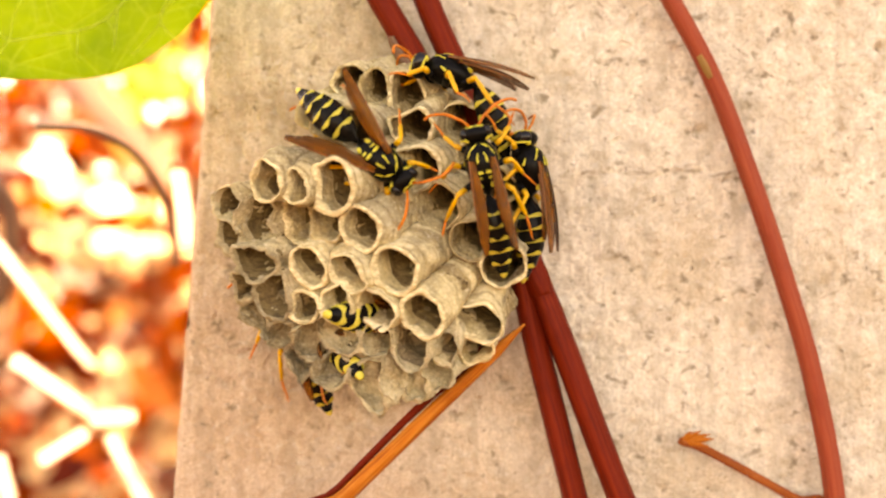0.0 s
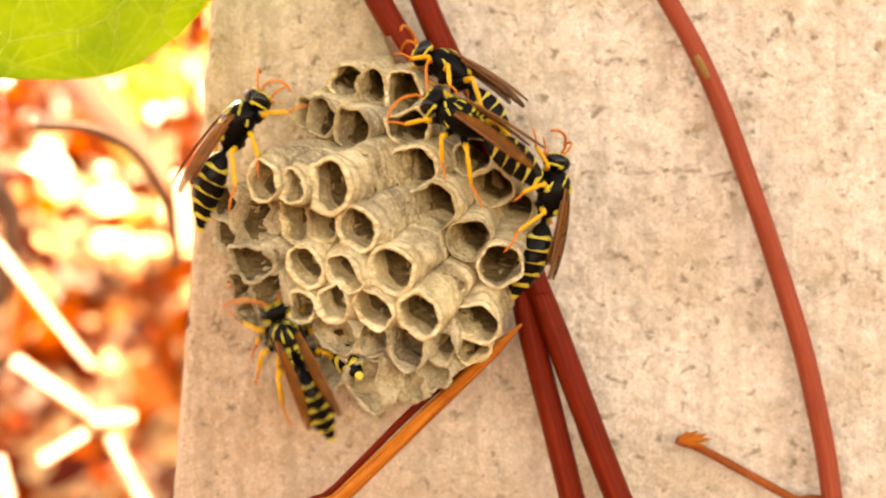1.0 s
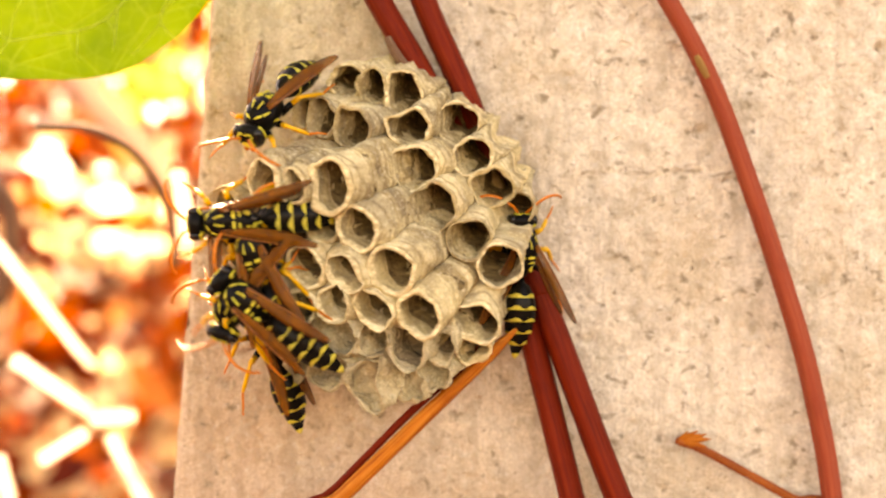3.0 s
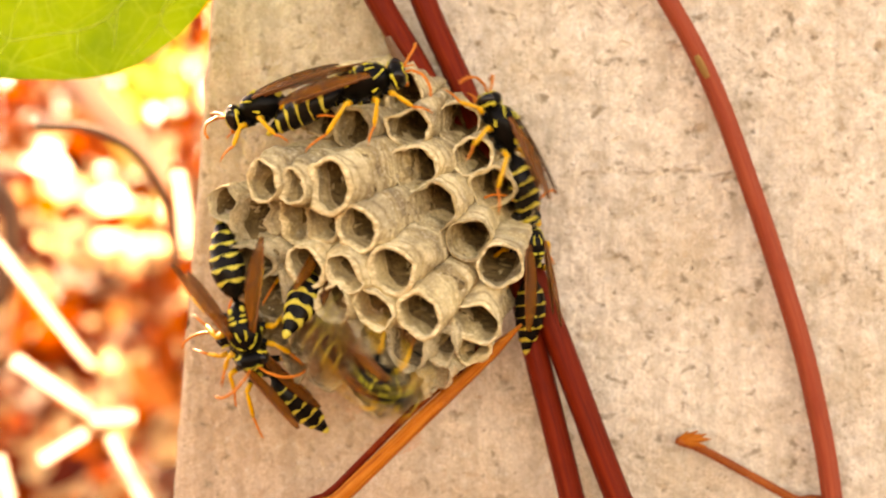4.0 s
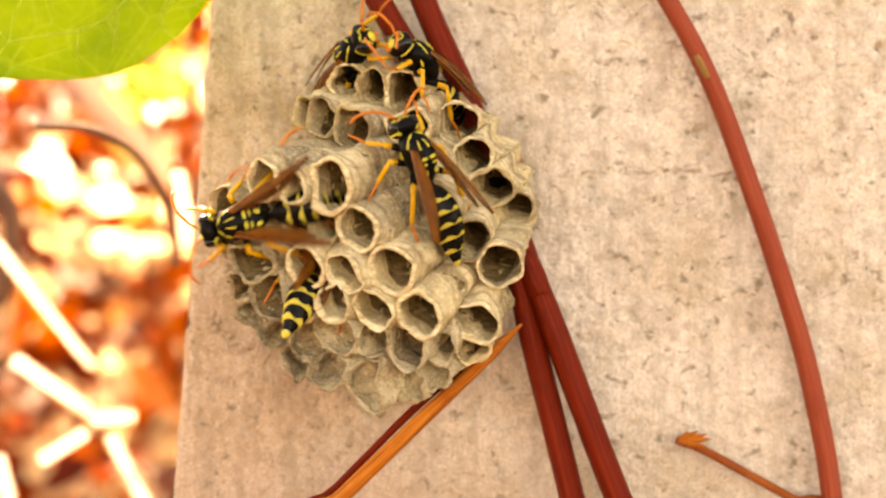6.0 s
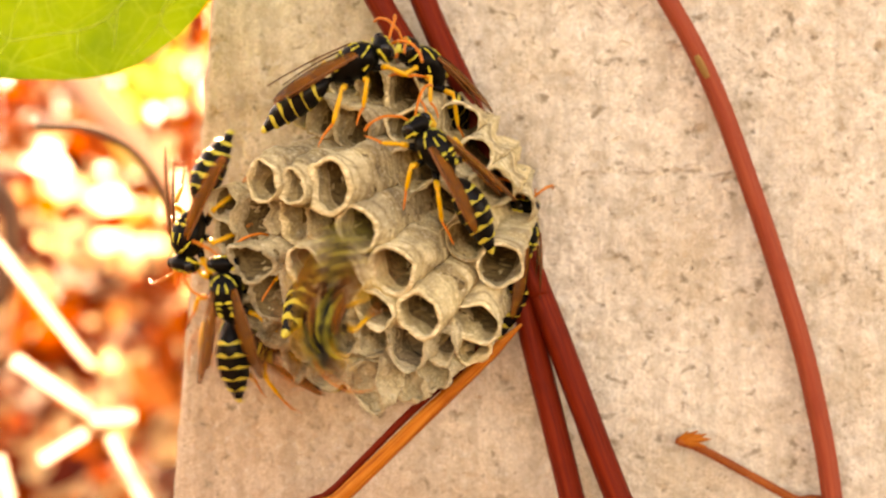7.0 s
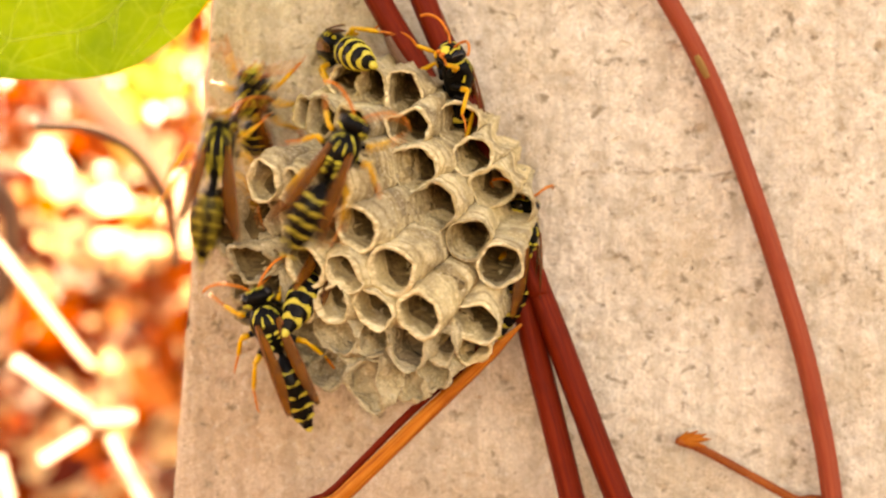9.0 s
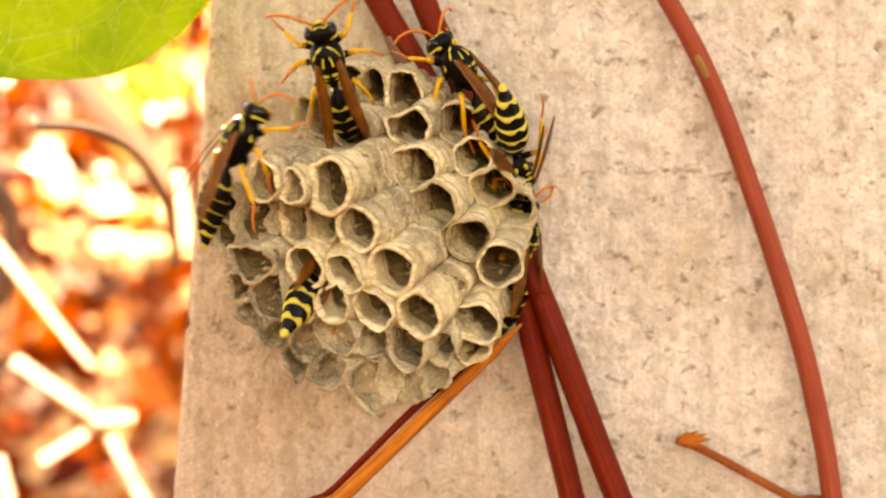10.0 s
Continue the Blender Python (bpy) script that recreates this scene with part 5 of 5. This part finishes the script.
            (1.3, -7.6, 11.1, 15.3, 93, 0, 0),
            (1.4, -22, 3.2, 0, 174, 0, 0),
            (1.5, -7.6, 11.1, 15.3, 93, 0, 0),
            (1.8, -23.9, 6.9, 9, 174, 0, 0),
            (1.9, -27.8, 0.9, 4, 204, 0, 0),
            (2, -24.4, 4.6, 2, 199, 0, 0),
            (2.1, -24.6, 2, 11, 225, 0, 0),
            (2.5, -7.6, 11.1, 15.3, 93, 0, 0),
            (2.6, -21.6, 0.3, 9, 117, 0, 0),
            (2.7, -25.1, 3.7, 1, 185, 0, 0),
            (3.6, -18.2, 1.3, 0, 180, 0, 0),
            (3.8, -18.3, 1.7, -1.2, 175, 0, 0),
            (3.9, -23.1, -2, 2, 207, 0, 0),
            (4, -7.6, 11.1, 15.3, 93, 0, 0),
            (4.1, -7.6, 11.1, 15.3, 93, 0, 0),
            (4.2, -7.6, 11.1, 15.3, 93, 0, 0),
            (4.3, -7.6, 11.1, 15.3, 93, 0, 0),
            (4.4, -21.5, -9.4, 3, -13, 0, 0),
            (4.5, -22.2, -13.9, 3, 41, 0, 0),
            (4.6, -25.8, -10.3, 2, 138, 0, 0),
            (4.7, -23.8, -9.9, 4, 114, 0, 0),
            (4.8, -26.2, -8.1, 3, 276, 0, 0),
            (4.9, -25.4, -8.2, 2, 225, 0, 0),
            (5, -27.9, -12.8, 4, 138, 0, 0),
            (5.1, -26.7, -5, 4, 106, 0, 0),
            (5.2, -23.8, -2.7, 3, 135, 0, 0),
            (5.3, -19.1, -5, 3, 274, 0, 0),
            (5.4, -21.3, -4.8, 3, 114, 0, 0),
            (5.5, -26.2, -0.3, 4, 193, 0, 0),
            (5.6, -25.6, -12.2, 5, 144, 0, 0),
            (5.7, -23.8, -7.7, 3, 135, 0, 0),
            (6.7, -7.6, 11.1, 15.3, 93, 0, 0),
            (6.9, -22.8, -8.7, 5, 143, 0, 0),
            (7, -23.9, -5.2, 5, 94, 0, 0),
            (7.1, -24.8, -7.1, 6, 117, 0, 0),
            (7.2, -7.6, 11.1, 15.3, 93, 0, 0),
            (7.4, -23.1, 9, 12, 77, 0, 68),
            (7.5, -23.7, 11.8, 12, 86, 0, 61),
            (7.6, -21.4, 3.8, 2, 158, 0, 0),
            (7.7, -26.3, 0.7, 3, 174, 0, 0),
            (7.8, -27.5, 1.2, 4, 176, 0, 0),
            (7.9, -29.1, 3.1, 5, 146, 0, 0),
            (8, -23.5, -4.9, 4, 296, 10, 0),
            (8.1, -7.6, 11.1, 15.3, 453, 0, 0),
            (8.2, -19.7, 4.1, 2, 618, 0, 0),
            (8.3, -21, 3.2, 1, 489, 0, 0),
            (8.4, -7.6, 11.1, 15.3, 453, 0, 0),
            (8.5, -25.7, -4.2, 3, 333, 0, 0),
            (8.6, -27.8, -4.5, 4, 502, 0, 0),
            (8.7, -25.6, -10.2, 3, 503, 0, 0),
            (8.8, -28, -1.5, 7, 445, 60, 0),
            (8.9, -28, -1.5, 7, 445, 60, 0),
            (9, -25, 10.5, 2.5, 443, 10, 0),
            (9.1, -24.6, 11.7, 2.5, 432, -10, 0),
            (9.2, -27.9, 8.5, 5, 553, 10, 0),
            (9.3, -27.4, 6.2, 5, 593, 20, 0),
            (9.4, -28.7, 4.6, 5, 585, 20, 0),
            (9.5, -27.2, 3.6, 4, 620, 10, 0),
            (9.6, -25.2, 3.1, 11, 603, 10, 0),
            (9.7, -26.9, 1.5, 7, 611, 20, 0),
            (9.8, -27.3, 1.5, 7, 618, 20, 0),
            (9.9, -24.4, 0.3, 11, 600, 10, 0),
            (10, -7.6, 11.1, 15.3, 453, 0, 0),
        ),
    )
    rnd = random.Random(3)
    # how far each hind body curls under: seconds, degrees
    bends = (
        ((0, 38), (0.1, 34), (0.3, 20), (1.7, 16), (1.9, 25), (2.5, 25), (2.6, 12), (3.6, 12), (3.8, 2), (4, 2), (4.1, 12), (4.2, 12), (4.4, 0), (4.6, 0), (4.8, 14), (8.7, 14), (8.9, 12), (10, 12)),
        ((0, 5), (0.1, 5), (0.3, 0), (1.6, 0), (1.7, 5), (10, 5)),
        ((0, 1), (1.8, 1), (1.9, 42), (2.5, 42), (2.6, 1), (10, 1)),
        ((0, 4), (10, 4)),
        ((0, 0), (10, 0)),
        ((0, 4), (10, 4)),
        ((0, 8), (5.7, 8), (6.7, 0), (7.3, 0), (7.4, 32), (7.6, 32), (7.7, 34), (7.8, 30), (8.4, 30), (8.5, 8), (9.7, 8), (9.8, 6), (10, 6)),
        ((0, 5), (10, 5)),
        ((0, 5), (10, 5)),
    )
    # how far the wings are held open beyond their rest: seconds, degrees
    opens = (
        ((0, 12), (0.2, 0), (10, 0)),
        ((0, 0), (5.2, 0), (5.4, 14), (7.4, 8), (8.2, 12), (9.3, 4), (9.5, 14), (10, 14)),
        ((0, 0), (2.5, 0), (2.7, 30), (3.7, 4), (10, 4)),
        ((0, 0), (10, 0)),
        ((0, 0), (1.7, 0), (2, 12), (2.8, 10), (3.8, 0), (10, 0)),
        ((0, 0), (4.2, 4), (10, 8)),
        ((0, 0), (1.6, 0), (2.2, 12), (2.4, 26), (2.7, 26), (3.6, 0), (9.6, 0), (9.8, 4), (10, 4)),
        ((0, 18), (0.4, 18), (0.6, 10), (2.5, 20), (10, 12)),
        ((0, 10), (10, 10)),
    )
    for wasp, way in zip(WASPS, ways):
        rows = []
        for a, b in zip(way, way[1:]):
            turn = max(abs(b[4] - a[4]), abs(b[5] - a[5]), abs(b[6] - a[6]))
            parts = 1 + int(turn // 70)
            for k in range(parts):
                mid = [x + (y - x) * k / parts for x, y in zip(a, b)]
                rows.append((mid[0], crawl(*mid[1:])))
        rows.append((way[-1][0], crawl(*way[-1][1:])))
        walk(wasp, rows)
        # legs stride and feelers swing, each wasp in its own rhythm
        legs = [o for o in wasp.children if o.name.startswith("leg")]
        for k, leg in enumerate(legs):
            root = Matrix.Translation(leg.location)
            beat = rnd.uniform(0, 6.3)
            rate = rnd.uniform(5, 8)
            walk(leg, [(t, root @ pose(0, 0, 0, 4 * math.cos(beat + rate * t), 0, 11 * math.sin(beat + rate * t))) for t in [0.25 * i for i in range(41)]])
        # wings lie along the body or are held open
        wings = [o for o in wasp.children if o.name.startswith("wing")]
        for wing in wings:
            root = Matrix.Translation(wing.location)
            side = 1 if wing.location.x > 0 else -1
            walk(wing, [(t, root @ pose(0, 0, 0, 0, 0, side * spread)) for t, spread in opens[WASPS.index(wasp)]])
        belly = next(o for o in wasp.children if o.name.startswith("abdomen"))
        root = Matrix.Translation(belly.location)
        walk(belly, [(t, root @ pose(0, 0, 0, bend + 2 * math.sin(2.2 * t), 0, 2.5 * math.sin(1.7 * t))) for t, bend in bends[WASPS.index(wasp)]])


WASP = build_wasp()
WASP.scale = (1.1, 1.1, 1.1)
WASPS = [WASP] + [copy_thing(WASP, pose(0, 0, 0)) for _ in range(8)]
motions()
